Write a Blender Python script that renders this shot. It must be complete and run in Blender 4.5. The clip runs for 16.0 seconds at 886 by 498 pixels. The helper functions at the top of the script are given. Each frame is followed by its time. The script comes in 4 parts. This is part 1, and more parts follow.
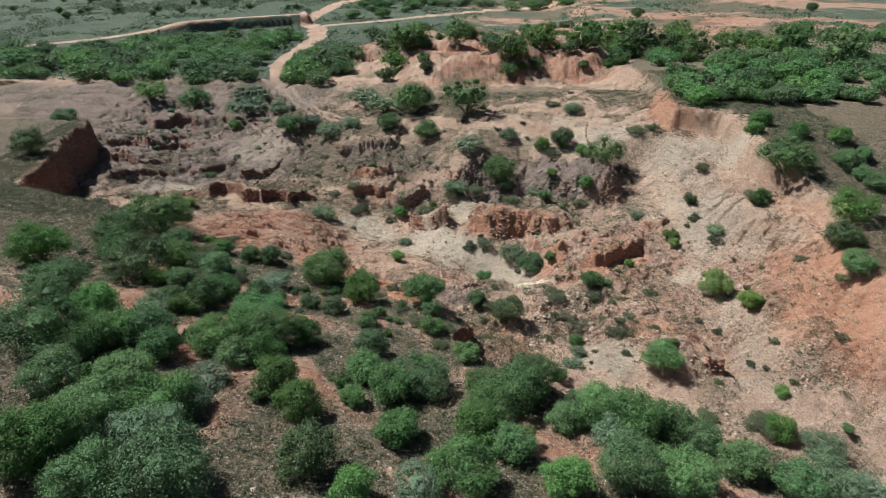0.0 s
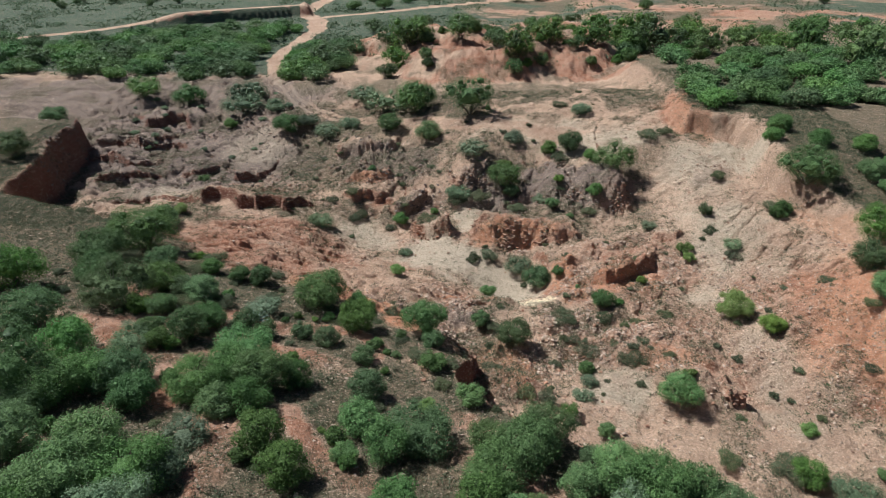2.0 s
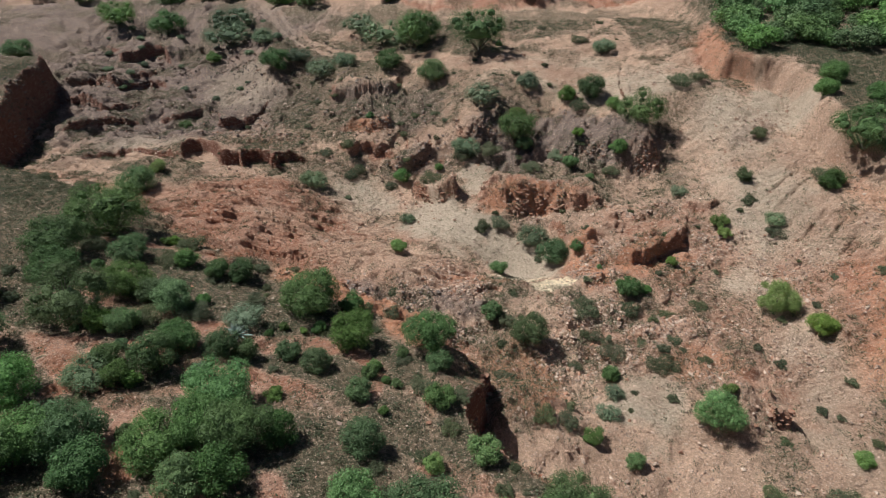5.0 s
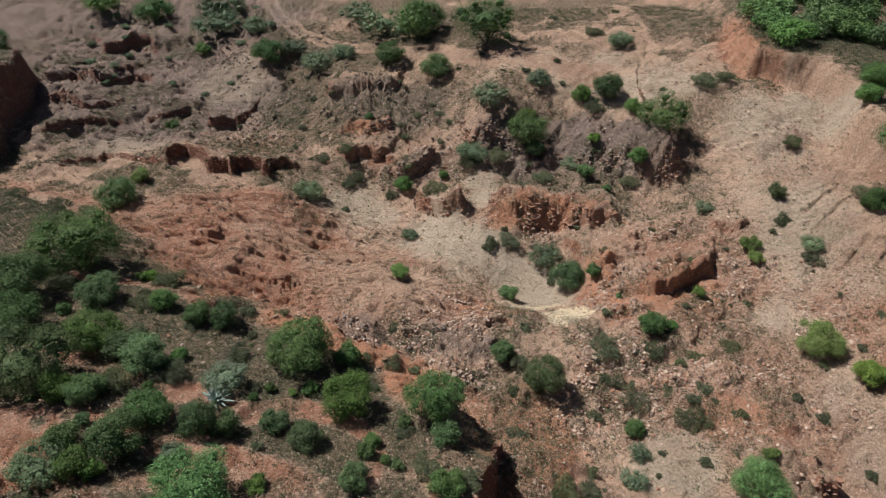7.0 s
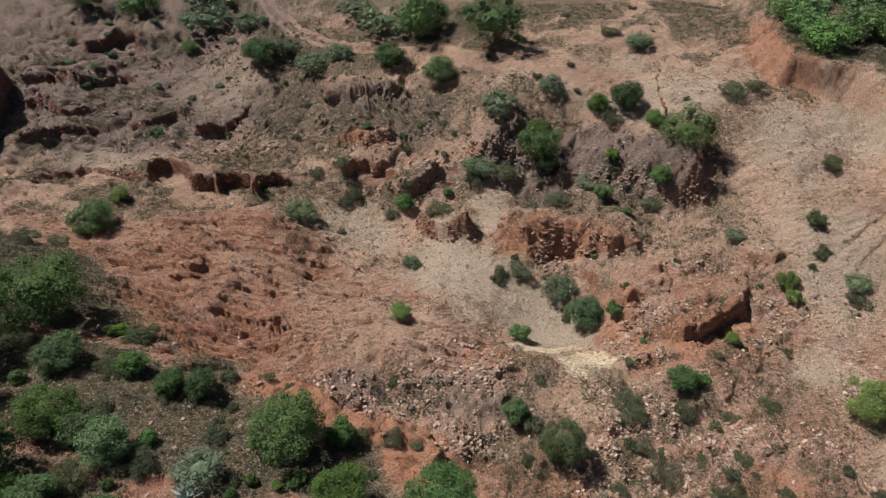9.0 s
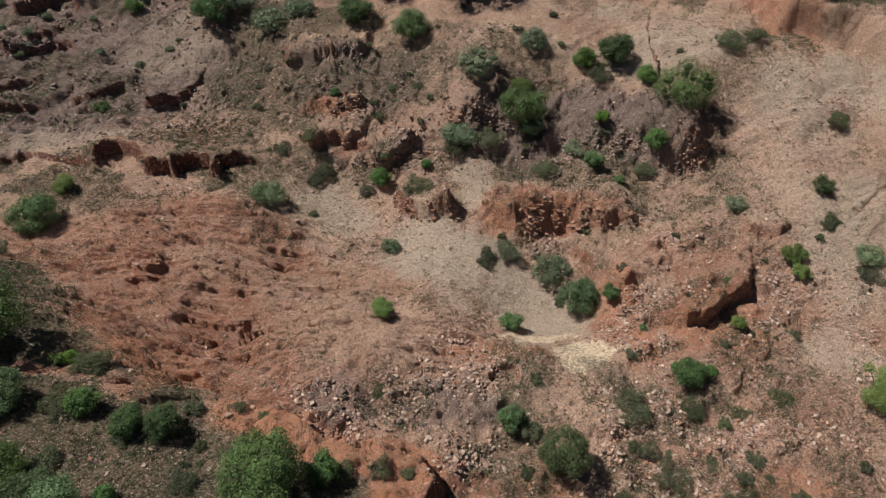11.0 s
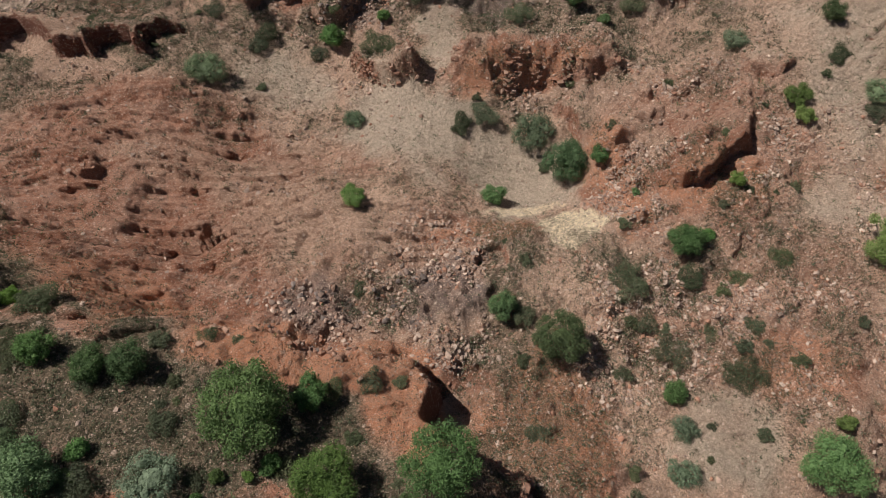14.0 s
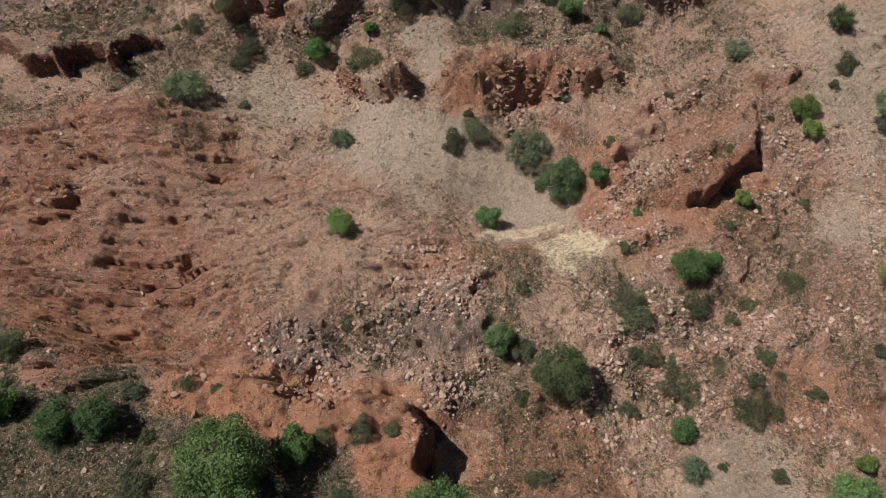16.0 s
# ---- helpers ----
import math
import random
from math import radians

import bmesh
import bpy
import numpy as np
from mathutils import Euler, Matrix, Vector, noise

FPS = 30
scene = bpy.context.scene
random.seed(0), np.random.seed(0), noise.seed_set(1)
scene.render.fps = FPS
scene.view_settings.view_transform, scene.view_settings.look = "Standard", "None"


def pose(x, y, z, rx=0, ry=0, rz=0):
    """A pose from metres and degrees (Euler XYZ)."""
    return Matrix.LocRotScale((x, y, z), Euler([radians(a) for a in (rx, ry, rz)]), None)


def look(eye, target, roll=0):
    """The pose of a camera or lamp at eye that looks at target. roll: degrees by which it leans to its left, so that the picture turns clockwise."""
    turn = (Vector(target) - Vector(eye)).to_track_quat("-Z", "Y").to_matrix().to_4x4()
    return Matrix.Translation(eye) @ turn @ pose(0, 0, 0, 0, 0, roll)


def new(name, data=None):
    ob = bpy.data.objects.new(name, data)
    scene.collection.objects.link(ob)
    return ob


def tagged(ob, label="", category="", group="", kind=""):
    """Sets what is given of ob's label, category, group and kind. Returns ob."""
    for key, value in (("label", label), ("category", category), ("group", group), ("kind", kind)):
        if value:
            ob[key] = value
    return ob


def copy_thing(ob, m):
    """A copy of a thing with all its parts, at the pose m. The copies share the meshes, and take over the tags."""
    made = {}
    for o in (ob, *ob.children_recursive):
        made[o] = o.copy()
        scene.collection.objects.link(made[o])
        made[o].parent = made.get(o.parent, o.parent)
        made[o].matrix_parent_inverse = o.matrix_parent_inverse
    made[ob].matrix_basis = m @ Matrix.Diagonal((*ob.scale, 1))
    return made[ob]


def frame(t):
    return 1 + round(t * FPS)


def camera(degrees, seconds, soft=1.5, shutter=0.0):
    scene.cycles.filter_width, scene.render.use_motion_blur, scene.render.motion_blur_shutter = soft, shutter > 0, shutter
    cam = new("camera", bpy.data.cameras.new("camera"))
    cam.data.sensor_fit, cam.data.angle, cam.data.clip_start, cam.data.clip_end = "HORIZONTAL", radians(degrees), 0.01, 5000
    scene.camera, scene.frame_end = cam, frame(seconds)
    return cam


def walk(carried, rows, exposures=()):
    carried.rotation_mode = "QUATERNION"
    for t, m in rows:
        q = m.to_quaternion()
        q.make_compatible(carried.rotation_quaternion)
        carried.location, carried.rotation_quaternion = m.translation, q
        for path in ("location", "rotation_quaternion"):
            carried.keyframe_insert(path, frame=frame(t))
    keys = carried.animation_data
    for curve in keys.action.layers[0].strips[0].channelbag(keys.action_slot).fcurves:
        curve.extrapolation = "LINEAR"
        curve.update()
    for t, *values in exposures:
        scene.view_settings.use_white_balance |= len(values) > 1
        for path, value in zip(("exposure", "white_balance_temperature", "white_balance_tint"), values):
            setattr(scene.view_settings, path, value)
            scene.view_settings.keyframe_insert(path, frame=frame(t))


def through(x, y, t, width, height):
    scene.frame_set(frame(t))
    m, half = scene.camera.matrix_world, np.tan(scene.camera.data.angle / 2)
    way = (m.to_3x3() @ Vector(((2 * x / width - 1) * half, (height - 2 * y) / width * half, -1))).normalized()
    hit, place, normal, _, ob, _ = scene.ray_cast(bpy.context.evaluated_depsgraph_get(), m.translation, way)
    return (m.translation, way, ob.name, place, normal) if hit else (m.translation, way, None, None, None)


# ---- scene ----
cam = camera(71.3, 16.0, soft=0.45)
METRES, EYE, TILT, LEAN, TURN = 42.0, 40.0, -27.0, 0.0, 0.0
ROWS = [
    (0.0, 0.0, 0.0, 0.0, 0.0, 0.0, -0.0),
    (0.5, -0.0003, 0.0144, 0.0111, 0.04, -0.0, -0.05),
    (1.0, 0.0003, 0.0358, 0.0275, 0.09, -0.01, -0.11),
    (1.5, -0.0001, 0.0598, 0.0447, 0.14, -0.12, -0.19),
    (2.0, -0.001, 0.0874, 0.0646, 0.18, -0.99, -0.24),
    (2.5, -0.0017, 0.1144, 0.0848, 0.23, -2.78, -0.26),
    (3.0, -0.0027, 0.1448, 0.1076, 0.28, -4.73, -0.29),
    (3.5, -0.0041, 0.1735, 0.1293, 0.32, -6.0, -0.32),
    (6.0, -0.0159, 0.3355, 0.2449, 0.5, -10.32, -0.43),
    (6.5, -0.0174, 0.3699, 0.266, 0.56, -10.83, -0.44),
    (7.0, -0.0204, 0.4065, 0.2892, 0.6, -11.3, -0.45),
    (7.5, -0.024, 0.4416, 0.3115, 0.61, -11.75, -0.47),
    (8.0, -0.0268, 0.4802, 0.3345, 0.65, -12.22, -0.48),
    (8.5, -0.0287, 0.5163, 0.3535, 0.71, -12.64, -0.49),
    (9.0, -0.0305, 0.5542, 0.3738, 0.74, -13.12, -0.49),
    (11.5, -0.0381, 0.7021, 0.442, -2.4, -21.12, 1.92),
    (12.0, -0.0403, 0.7232, 0.448, -2.66, -23.86, 2.16),
    (12.5, -0.0403, 0.7414, 0.4511, -3.11, -26.43, 2.54),
    (13.0, -0.0403, 0.7613, 0.453, -4.76, -29.25, 3.74),
    (13.5, -0.0371, 0.7793, 0.4543, -5.77, -31.85, 4.48),
    (14.0, -0.033, 0.7981, 0.4591, -6.28, -34.04, 4.92),
    (14.5, -0.029, 0.8146, 0.4623, -6.92, -34.1, 5.36),
    (15.0, -0.0254, 0.8333, 0.4657, -7.21, -34.1, 5.56),
    (15.5, -0.0219, 0.8487, 0.4679, -7.17, -34.1, 5.55),
    (16.0, -0.0186, 0.8635, 0.4692, -7.14, -34.34, 5.55),
]
EXPOSURES = [(0.0, 0.44, 5700, -2), (3.5, 0.30, 5900, 1.5), (7.0, 0.08, 6200, 5), (9.0, 0.0, 6320, 8), (11.5, -0.12, 6420, 9), (16.0, -0.16, 6450, 9)]
walk(cam, [(t, pose(0, 0, EYE, TILT, LEAN, TURN) @ pose(METRES * x, METRES * y, METRES * z, 90 + pitch, roll, yaw)) for t, x, y, z, yaw, pitch, roll in ROWS], EXPOSURES)

# ---- light ----
SUN_FROM = Vector((-0.52, 0.29, 0.80)).normalized()
world = bpy.data.worlds.new("sky")
scene.world = world
world.use_nodes = True
sky = world.node_tree.nodes.new("ShaderNodeTexSky")
sky.sky_type, sky.sun_disc = "NISHITA", False
sky.sun_elevation = math.asin(SUN_FROM.z)
sky.sun_rotation = math.atan2(SUN_FROM.x, SUN_FROM.y)
sky.air_density, sky.dust_density = 1.0, 1.5
back = world.node_tree.nodes["Background"]
back.inputs["Strength"].default_value = 0.030
world.node_tree.links.new(sky.outputs[0], back.inputs["Color"])
sun = new("sun", bpy.data.lights.new("sun", "SUN"))
sun.data.energy, sun.data.angle, sun.data.color = 5.0, radians(0.6), (1.0, 0.95, 0.87)
sun.matrix_world = look(SUN_FROM * 300, (0, 0, 0))


# ---- materials ----
class Shader:
    """A small hand for node materials."""

    def __init__(self, name):
        self.material = bpy.data.materials.new(name)
        self.material.use_nodes = True
        self.tree = self.material.node_tree
        self.bsdf = self.tree.nodes["Principled BSDF"]

    def node(self, kind, **inputs):
        n = self.tree.nodes.new(kind)
        for key, value in inputs.items():
            self.set(n.inputs[key.replace("_", " ")], value)
        return n

    def set(self, socket, value):
        if isinstance(value, bpy.types.NodeSocket):
            self.tree.links.new(value, socket)
        else:
            socket.default_value = value

    def noise(self, scale, detail=4.0, roughness=0.6, vector=None):
        n = self.node("ShaderNodeTexNoise", Scale=scale, Detail=detail, Roughness=roughness)
        self.set(n.inputs["Vector"], vector or self.place)
        return n.outputs["Fac"]

    def ramp(self, value, a, b, x=0.0, y=1.0):
        n = self.node("ShaderNodeMapRange", Value=value)
        for key, v in (("From Min", a), ("From Max", b), ("To Min", x), ("To Max", y)):
            n.inputs[key].default_value = v
        return n.outputs[0]

    def mix(self, factor, a, b, blend="MIX"):
        n = self.node("ShaderNodeMix")
        n.data_type, n.blend_type = "RGBA", blend
        for socket, v in ((n.inputs[0], factor), (n.inputs[6], a), (n.inputs[7], b)):
            if isinstance(v, tuple):
                v = (*v, 1.0)
            self.set(socket, v)
        return n.outputs[2]

    def math(self, op, a, b=0.0):
        n = self.node("ShaderNodeMath")
        n.operation = op
        self.set(n.inputs[0], a)
        self.set(n.inputs[1], b)
        return n.outputs[0]

    def bump(self, height, strength, distance):
        n = self.node("ShaderNodeBump", Height=height, Strength=strength, Distance=distance)
        self.set(self.bsdf.inputs["Normal"], n.outputs[0])

    @property
    def place(self):
        n = self.tree.nodes.get("Texture Coordinate") or self.tree.nodes.new("ShaderNodeTexCoord")
        return n.outputs["Object"]


def soil_material():
    s = Shader("bare soil")
    one = s.node("ShaderNodeAttribute")
    one.attribute_name = "ground_one"
    two = s.node("ShaderNodeAttribute")
    two.attribute_name = "ground_two"
    a = s.node("ShaderNodeSeparateColor", Color=one.outputs["Color"])
    b = s.node("ShaderNodeSeparateColor", Color=two.outputs["Color"])
    orange, pale, grey = a.outputs[0], a.outputs[1], a.outputs[2]
    green, stony, cream = b.outputs[0], b.outputs[1], b.outputs[2]
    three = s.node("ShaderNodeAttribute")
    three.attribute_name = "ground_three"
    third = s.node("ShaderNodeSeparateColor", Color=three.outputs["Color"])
    meadow, rock, shaded_earth = third.outputs[0], third.outputs[1], third.outputs[2]
    broad, mid, fine, grit = s.noise(0.16, 5.0), s.noise(0.9, 5.0), s.noise(4.5, 4.0, 0.7), s.noise(18.0, 3.0, 0.7)
    colour = s.mix(s.ramp(broad, 0.35, 0.65), (0.37, 0.24, 0.178), (0.525, 0.352, 0.262))
    red = s.mix(s.ramp(mid, 0.35, 0.68), (0.26, 0.106, 0.065), (0.42, 0.215, 0.147))
    red = s.mix(s.ramp(s.noise(0.33, 5.0, 0.65), 0.44, 0.64, 0.0, 0.8), red, (0.44, 0.262, 0.195))
    edge = s.ramp(s.math("ADD", orange, s.math("MULTIPLY", s.math("SUBTRACT", fine, 0.5), 0.9)), 0.25, 0.75)
    colour = s.mix(edge, colour, red)
    edge = s.ramp(s.math("ADD", grey, s.math("MULTIPLY", s.math("SUBTRACT", mid, 0.5), 0.8)), 0.3, 0.9)
    colour = s.mix(edge, colour, s.mix(s.ramp(fine, 0.35, 0.65), (0.16, 0.115, 0.10), (0.25, 0.19, 0.17)))
    edge = s.ramp(s.math("ADD", pale, s.math("MULTIPLY", s.math("SUBTRACT", mid, 0.5), 0.7)), 0.2, 0.8)
    colour = s.mix(edge, colour, s.mix(s.ramp(broad, 0.4, 0.6), (0.37, 0.29, 0.225), (0.47, 0.375, 0.295)))
    colour = s.mix(s.ramp(rock, 0.2, 0.8, 0.0, 0.8), colour, s.mix(s.ramp(fine, 0.35, 0.65), (0.42, 0.165, 0.088), (0.62, 0.34, 0.22)))
    # maroon of the cut earth, darkened to put shade into steep faces
    colour = s.mix(s.ramp(shaded_earth, 0.2, 0.8, 0.0, 0.85), colour, s.mix(s.ramp(fine, 0.35, 0.65), (0.13, 0.05, 0.038), (0.21, 0.09, 0.065)))
    colour = s.mix(s.ramp(cream, 0.2, 0.8), colour, (0.74, 0.60, 0.43))
    edge = s.ramp(s.math("ADD", green, s.math("MULTIPLY", s.math("SUBTRACT", fine, 0.5), 1.2)), 0.25, 0.85)
    colour = s.mix(edge, colour, s.mix(s.ramp(mid, 0.35, 0.65), (0.064, 0.064, 0.040), (0.155, 0.116, 0.080)))
    colour = s.mix(s.ramp(s.math("ADD", meadow, s.math("MULTIPLY", s.math("SUBTRACT", mid, 0.5), 0.8)), 0.25, 0.8), colour, s.mix(s.ramp(broad, 0.35, 0.65), (0.040, 0.066, 0.044), (0.075, 0.095, 0.066)))
    # chips of stone lying in the soil, coarse and fine
    raised = 0.0
    for scale, share in ((3.2, 0.92), (7.0, 0.80), (13.0, 0.74), (22.0, 0.72)):
        chips = s.node("ShaderNodeTexVoronoi", Scale=scale)
        s.set(chips.inputs["Vector"], s.place)
        tone = s.node("ShaderNodeSeparateColor", Color=chips.outputs["Color"])
        seen = s.math("MULTIPLY", s.ramp(tone.outputs[0], share, share + 0.05), s.ramp(chips.outputs["Distance"], 0.46, 0.34))
        seen = s.math("MULTIPLY", seen, s.ramp(stony, 0.05, 0.7, 0.45, 1.0))
        colour = s.mix(seen, colour, s.mix(tone.outputs[1], (0.17, 0.10, 0.08), (0.80, 0.62, 0.51)))
        raised = s.math("ADD", raised, s.math("MULTIPLY", seen, 0.9 / scale))
    colour = s.mix(s.ramp(fine, 0.42, 0.64, 0.0, 0.5), colour, (0.42, 0.40, 0.39), "MULTIPLY")
    colour = s.mix(s.ramp(grit, 0.42, 0.62, 0.0, 0.5), colour, (0.40, 0.38, 0.37), "MULTIPLY")
    # random dark specks: stains, dark pebbles, and tiny shadows put into the colour
    dark = s.math("MULTIPLY", s.ramp(s.noise(7.0, 3.0, 0.75), 0.56, 0.66), s.ramp(s.noise(0.5, 3.0), 0.4, 0.62, 0.15, 0.75))
    dark = s.math("MULTIPLY", dark, s.ramp(pale, 0.2, 0.8, 1.0, 0.25))
    colour = s.mix(dark, colour, (0.10, 0.07, 0.055))
    colour = s.mix(1.0, colour, (1.63, 1.62, 1.61), "MULTIPLY")
    s.set(s.bsdf.inputs["Base Color"], colour)
    s.set(s.bsdf.inputs["Roughness"], 0.95)
    s.set(s.bsdf.inputs["Specular IOR Level"], 0.15)
    height = s.math("ADD", s.math("MULTIPLY", mid, 0.6), s.math("ADD", s.math("MULTIPLY", fine, 0.5), s.math("MULTIPLY", grit, 0.22)))
    s.bump(s.math("ADD", height, raised), 1.0, 0.6)
    return s.material


def leaf_material(name, dark, light, through=0.22):
    """Small leaves that let some light through, no two sprays quite alike."""
    s = Shader(name)
    geo, info = s.node("ShaderNodeNewGeometry"), s.node("ShaderNodeObjectInfo")
    colour = s.mix(s.ramp(geo.outputs["Random Per Island"], 0.0, 1.0), dark, light)
    shift = s.node("ShaderNodeHueSaturation", Color=colour)
    s.set(shift.inputs["Hue"], s.ramp(info.outputs["Random"], 0.0, 1.0, 0.468, 0.502))
    s.set(shift.inputs["Value"], s.ramp(s.math("FRACT", s.math("MULTIPLY", info.outputs["Random"], 7.3)), 0.0, 1.0, 0.62, 1.12))
    s.set(shift.inputs["Saturation"], s.ramp(s.math("FRACT", s.math("MULTIPLY", info.outputs["Random"], 3.7)), 0.0, 1.0, 0.8, 1.1))
    s.set(s.bsdf.inputs["Base Color"], shift.outputs[0])
    s.set(s.bsdf.inputs["Roughness"], 0.6)
    s.set(s.bsdf.inputs["Specular IOR Level"], 0.25)
    glow = s.node("ShaderNodeBsdfTranslucent", Color=shift.outputs[0])
    both = s.node("ShaderNodeMixShader", Fac=through)
    s.tree.links.new(s.bsdf.outputs[0], both.inputs[1])
    s.tree.links.new(glow.outputs[0], both.inputs[2])
    s.tree.links.new(both.outputs[0], s.tree.nodes["Material Output"].inputs["Surface"])
    return s.material


def stone_material(name, by_island=False, low=(0.23, 0.15, 0.12), high=(0.72, 0.54, 0.44), odd=(0.44, 0.225, 0.15)):
    s = Shader(name)
    if by_island:
        pick = s.node("ShaderNodeNewGeometry").outputs["Random Per Island"]
    else:
        pick = s.node("ShaderNodeObjectInfo").outputs["Random"]
    colour = s.mix(pick, low, high)
    colour = s.mix(s.ramp(s.math("FRACT", s.math("MULTIPLY", pick, 5.3)), 0.6, 0.9), colour, odd)
    colour = s.mix(s.ramp(s.noise(5.0, 4.0), 0.35, 0.7, 0.0, 0.5), colour, (0.16, 0.12, 0.10))
    s.set(s.bsdf.inputs["Base Color"], colour)
    s.set(s.bsdf.inputs["Roughness"], 0.9)
    s.set(s.bsdf.inputs["Specular IOR Level"], 0.2)
    s.bump(s.noise(14.0, 5.0), 0.6, 0.05)
    return s.material


def bark_material():
    s = Shader("grey-brown bark")
    s.set(s.bsdf.inputs["Base Color"], s.mix(s.noise(9.0), (0.09, 0.065, 0.05), (0.21, 0.17, 0.14)))
    s.set(s.bsdf.inputs["Roughness"], 0.9)
    s.bump(s.noise(30.0), 0.5, 0.03)
    return s.material


SOIL = soil_material()
OUTCROP_RED = stone_material("red bedded rock", True, (0.22, 0.105, 0.07), (0.46, 0.29, 0.215), (0.33, 0.16, 0.105))
OUTCROP_GREY = stone_material("dark grey rock", True, (0.10, 0.08, 0.075), (0.36, 0.28, 0.25), (0.25, 0.15, 0.11))
STONE, GRAVEL, BARK = stone_material("weathered stone"), stone_material("broken stone", True), bark_material()
LEAF_DENSE = leaf_material("dark green leaves", (0.050, 0.100, 0.030), (0.150, 0.272, 0.080))
LEAF_FEATHERY = leaf_material("green feathery leaves", (0.068, 0.140, 0.047), (0.190, 0.345, 0.122))
LEAF_GREYISH = leaf_material("grey-green leaves", (0.085, 0.130, 0.070), (0.26, 0.345, 0.205))
LEAF_LIME = leaf_material("yellow-green leaves", (0.095, 0.175, 0.042), (0.25, 0.39, 0.11))
LEAF_LOW = leaf_material("dull green herbs", (0.078, 0.100, 0.050), (0.18, 0.21, 0.112))
LEAF_DRY = leaf_material("dry grass", (0.10, 0.095, 0.05), (0.22, 0.19, 0.11))
LEAF_AGAVE = leaf_material("blue-green agave leaves", (0.22, 0.30, 0.27), (0.38, 0.46, 0.41), 0.05)


# ---- the lie of the land: all heights in metres ----
def lattice(ix, iy, seed):
    """Random numbers from -1 to 1 on the whole numbers."""
    h = (ix.astype(np.int64) * 374761393 + iy.astype(np.int64) * 668265263 + seed * 974634123) & 0xFFFFFFFF
    h = ((h ^ (h >> 13)) * 1274126177) & 0xFFFFFFFF
    h = ((h ^ (h >> 16)) * 1103515245) & 0xFFFFFFFF
    return ((h ^ (h >> 15)) & 0xFFFF) / 32767.5 - 1.0


def rough(x, y, size, seed):
    """Smooth noise, about -1 to 1, with lumps of that size."""
    x, y = np.asarray(x, float) / size + seed * 17.3, np.asarray(y, float) / size - seed * 9.1
    ix, iy = np.floor(x), np.floor(y)
    u, v = x - ix, y - iy
    u, v = u * u * u * (u * (6 * u - 15) + 10), v * v * v * (v * (6 * v - 15) + 10)
    a, b = lattice(ix, iy, seed), lattice(ix + 1, iy, seed)
    c, d = lattice(ix, iy + 1, seed), lattice(ix + 1, iy + 1, seed)
    return (a * (1 - u) + b * u) * (1 - v) + (c * (1 - u) + d * u) * v


def layers(x, y, size, seed, count=4, fade=0.5):
    total, weight = 0.0, 1.0
    for k in range(count):
        total = total + weight * rough(x, y, size / 2 ** k, seed + k)
        weight *= fade
    return total


def ease(a, b, v):
    v = np.clip((np.asarray(v, float) - a) / (b - a), 0, 1)
    return v * v * (3 - 2 * v)


def along(x, y, line):
    """Signed distance from a line of points (more than 0 on its left), how far along it (0 to 1), and the third number of its points there."""
    best = np.full(np.shape(x), 1e9)
    side, part, third, off = np.zeros(np.shape(x)), np.zeros(np.shape(x)), np.zeros(np.shape(x)), np.zeros(np.shape(x))
    for k in range(len(line) - 1):
        (ax, ay, aw), (bx, by, bw) = line[k], line[k + 1]
        dx, dy = bx - ax, by - ay
        s = np.clip(((x - ax) * dx + (y - ay) * dy) / (dx * dx + dy * dy), 0, 1)
        d = np.hypot(x - ax - s * dx, y - ay - s * dy)
        turn = dx * (y - ay) - dy * (x - ax)
        square = np.abs(turn) / math.hypot(dx, dy)
        near = (d < best - 1e-6) | ((d < best + 1e-6) & (square > off))
        best = np.where(near, d, best)
        side, off = np.where(near, np.sign(turn), side), np.where(near, square, off)
        part = np.where(near, (k + s) / (len(line) - 1), part)
        third = np.where(near, aw + s * (bw - aw), third)
    return best * side, part, third


def heaps(x, y, size, seed):
    """Rubble: overlapping rounded lumps of that size, 0 to 1."""
    x, y = np.asarray(x, float) / size, np.asarray(y, float) / size
    ix, iy = np.floor(x), np.floor(y)
    best = np.zeros(np.shape(x))
    for i in (-1, 0, 1):
        for j in (-1, 0, 1):
            cx, cy = ix + i, iy + j
            px, py = cx + 0.5 + 0.45 * lattice(cx, cy, seed), cy + 0.5 + 0.45 * lattice(cx, cy, seed + 1)
            h = 0.55 + 0.45 * lattice(cx, cy, seed + 2)
            slant = 0.35 * (lattice(cx, cy, seed + 3) * (x - px) + lattice(cx, cy, seed + 4) * (y - py))
            best = np.maximum(best, h * (1 - ((x - px) ** 2 + (y - py) ** 2) * 1.6) + slant * h)
    return best


def patch(x, y, cx, cy, rx, ry, turn=0.0, soft=0.5, ragged=0.35, seed=3):
    """1 inside a ragged oval, 0 outside."""
    c, s = math.cos(radians(turn)), math.sin(radians(turn))
    u, v = ((x - cx) * c + (y - cy) * s) / rx, (-(x - cx) * s + (y - cy) * c) / ry
    d = np.hypot(u, v) + ragged * layers(x, y, 0.8 * min(rx, ry), seed, 3)
    return 1 - ease(1 - soft, 1 + soft, d)


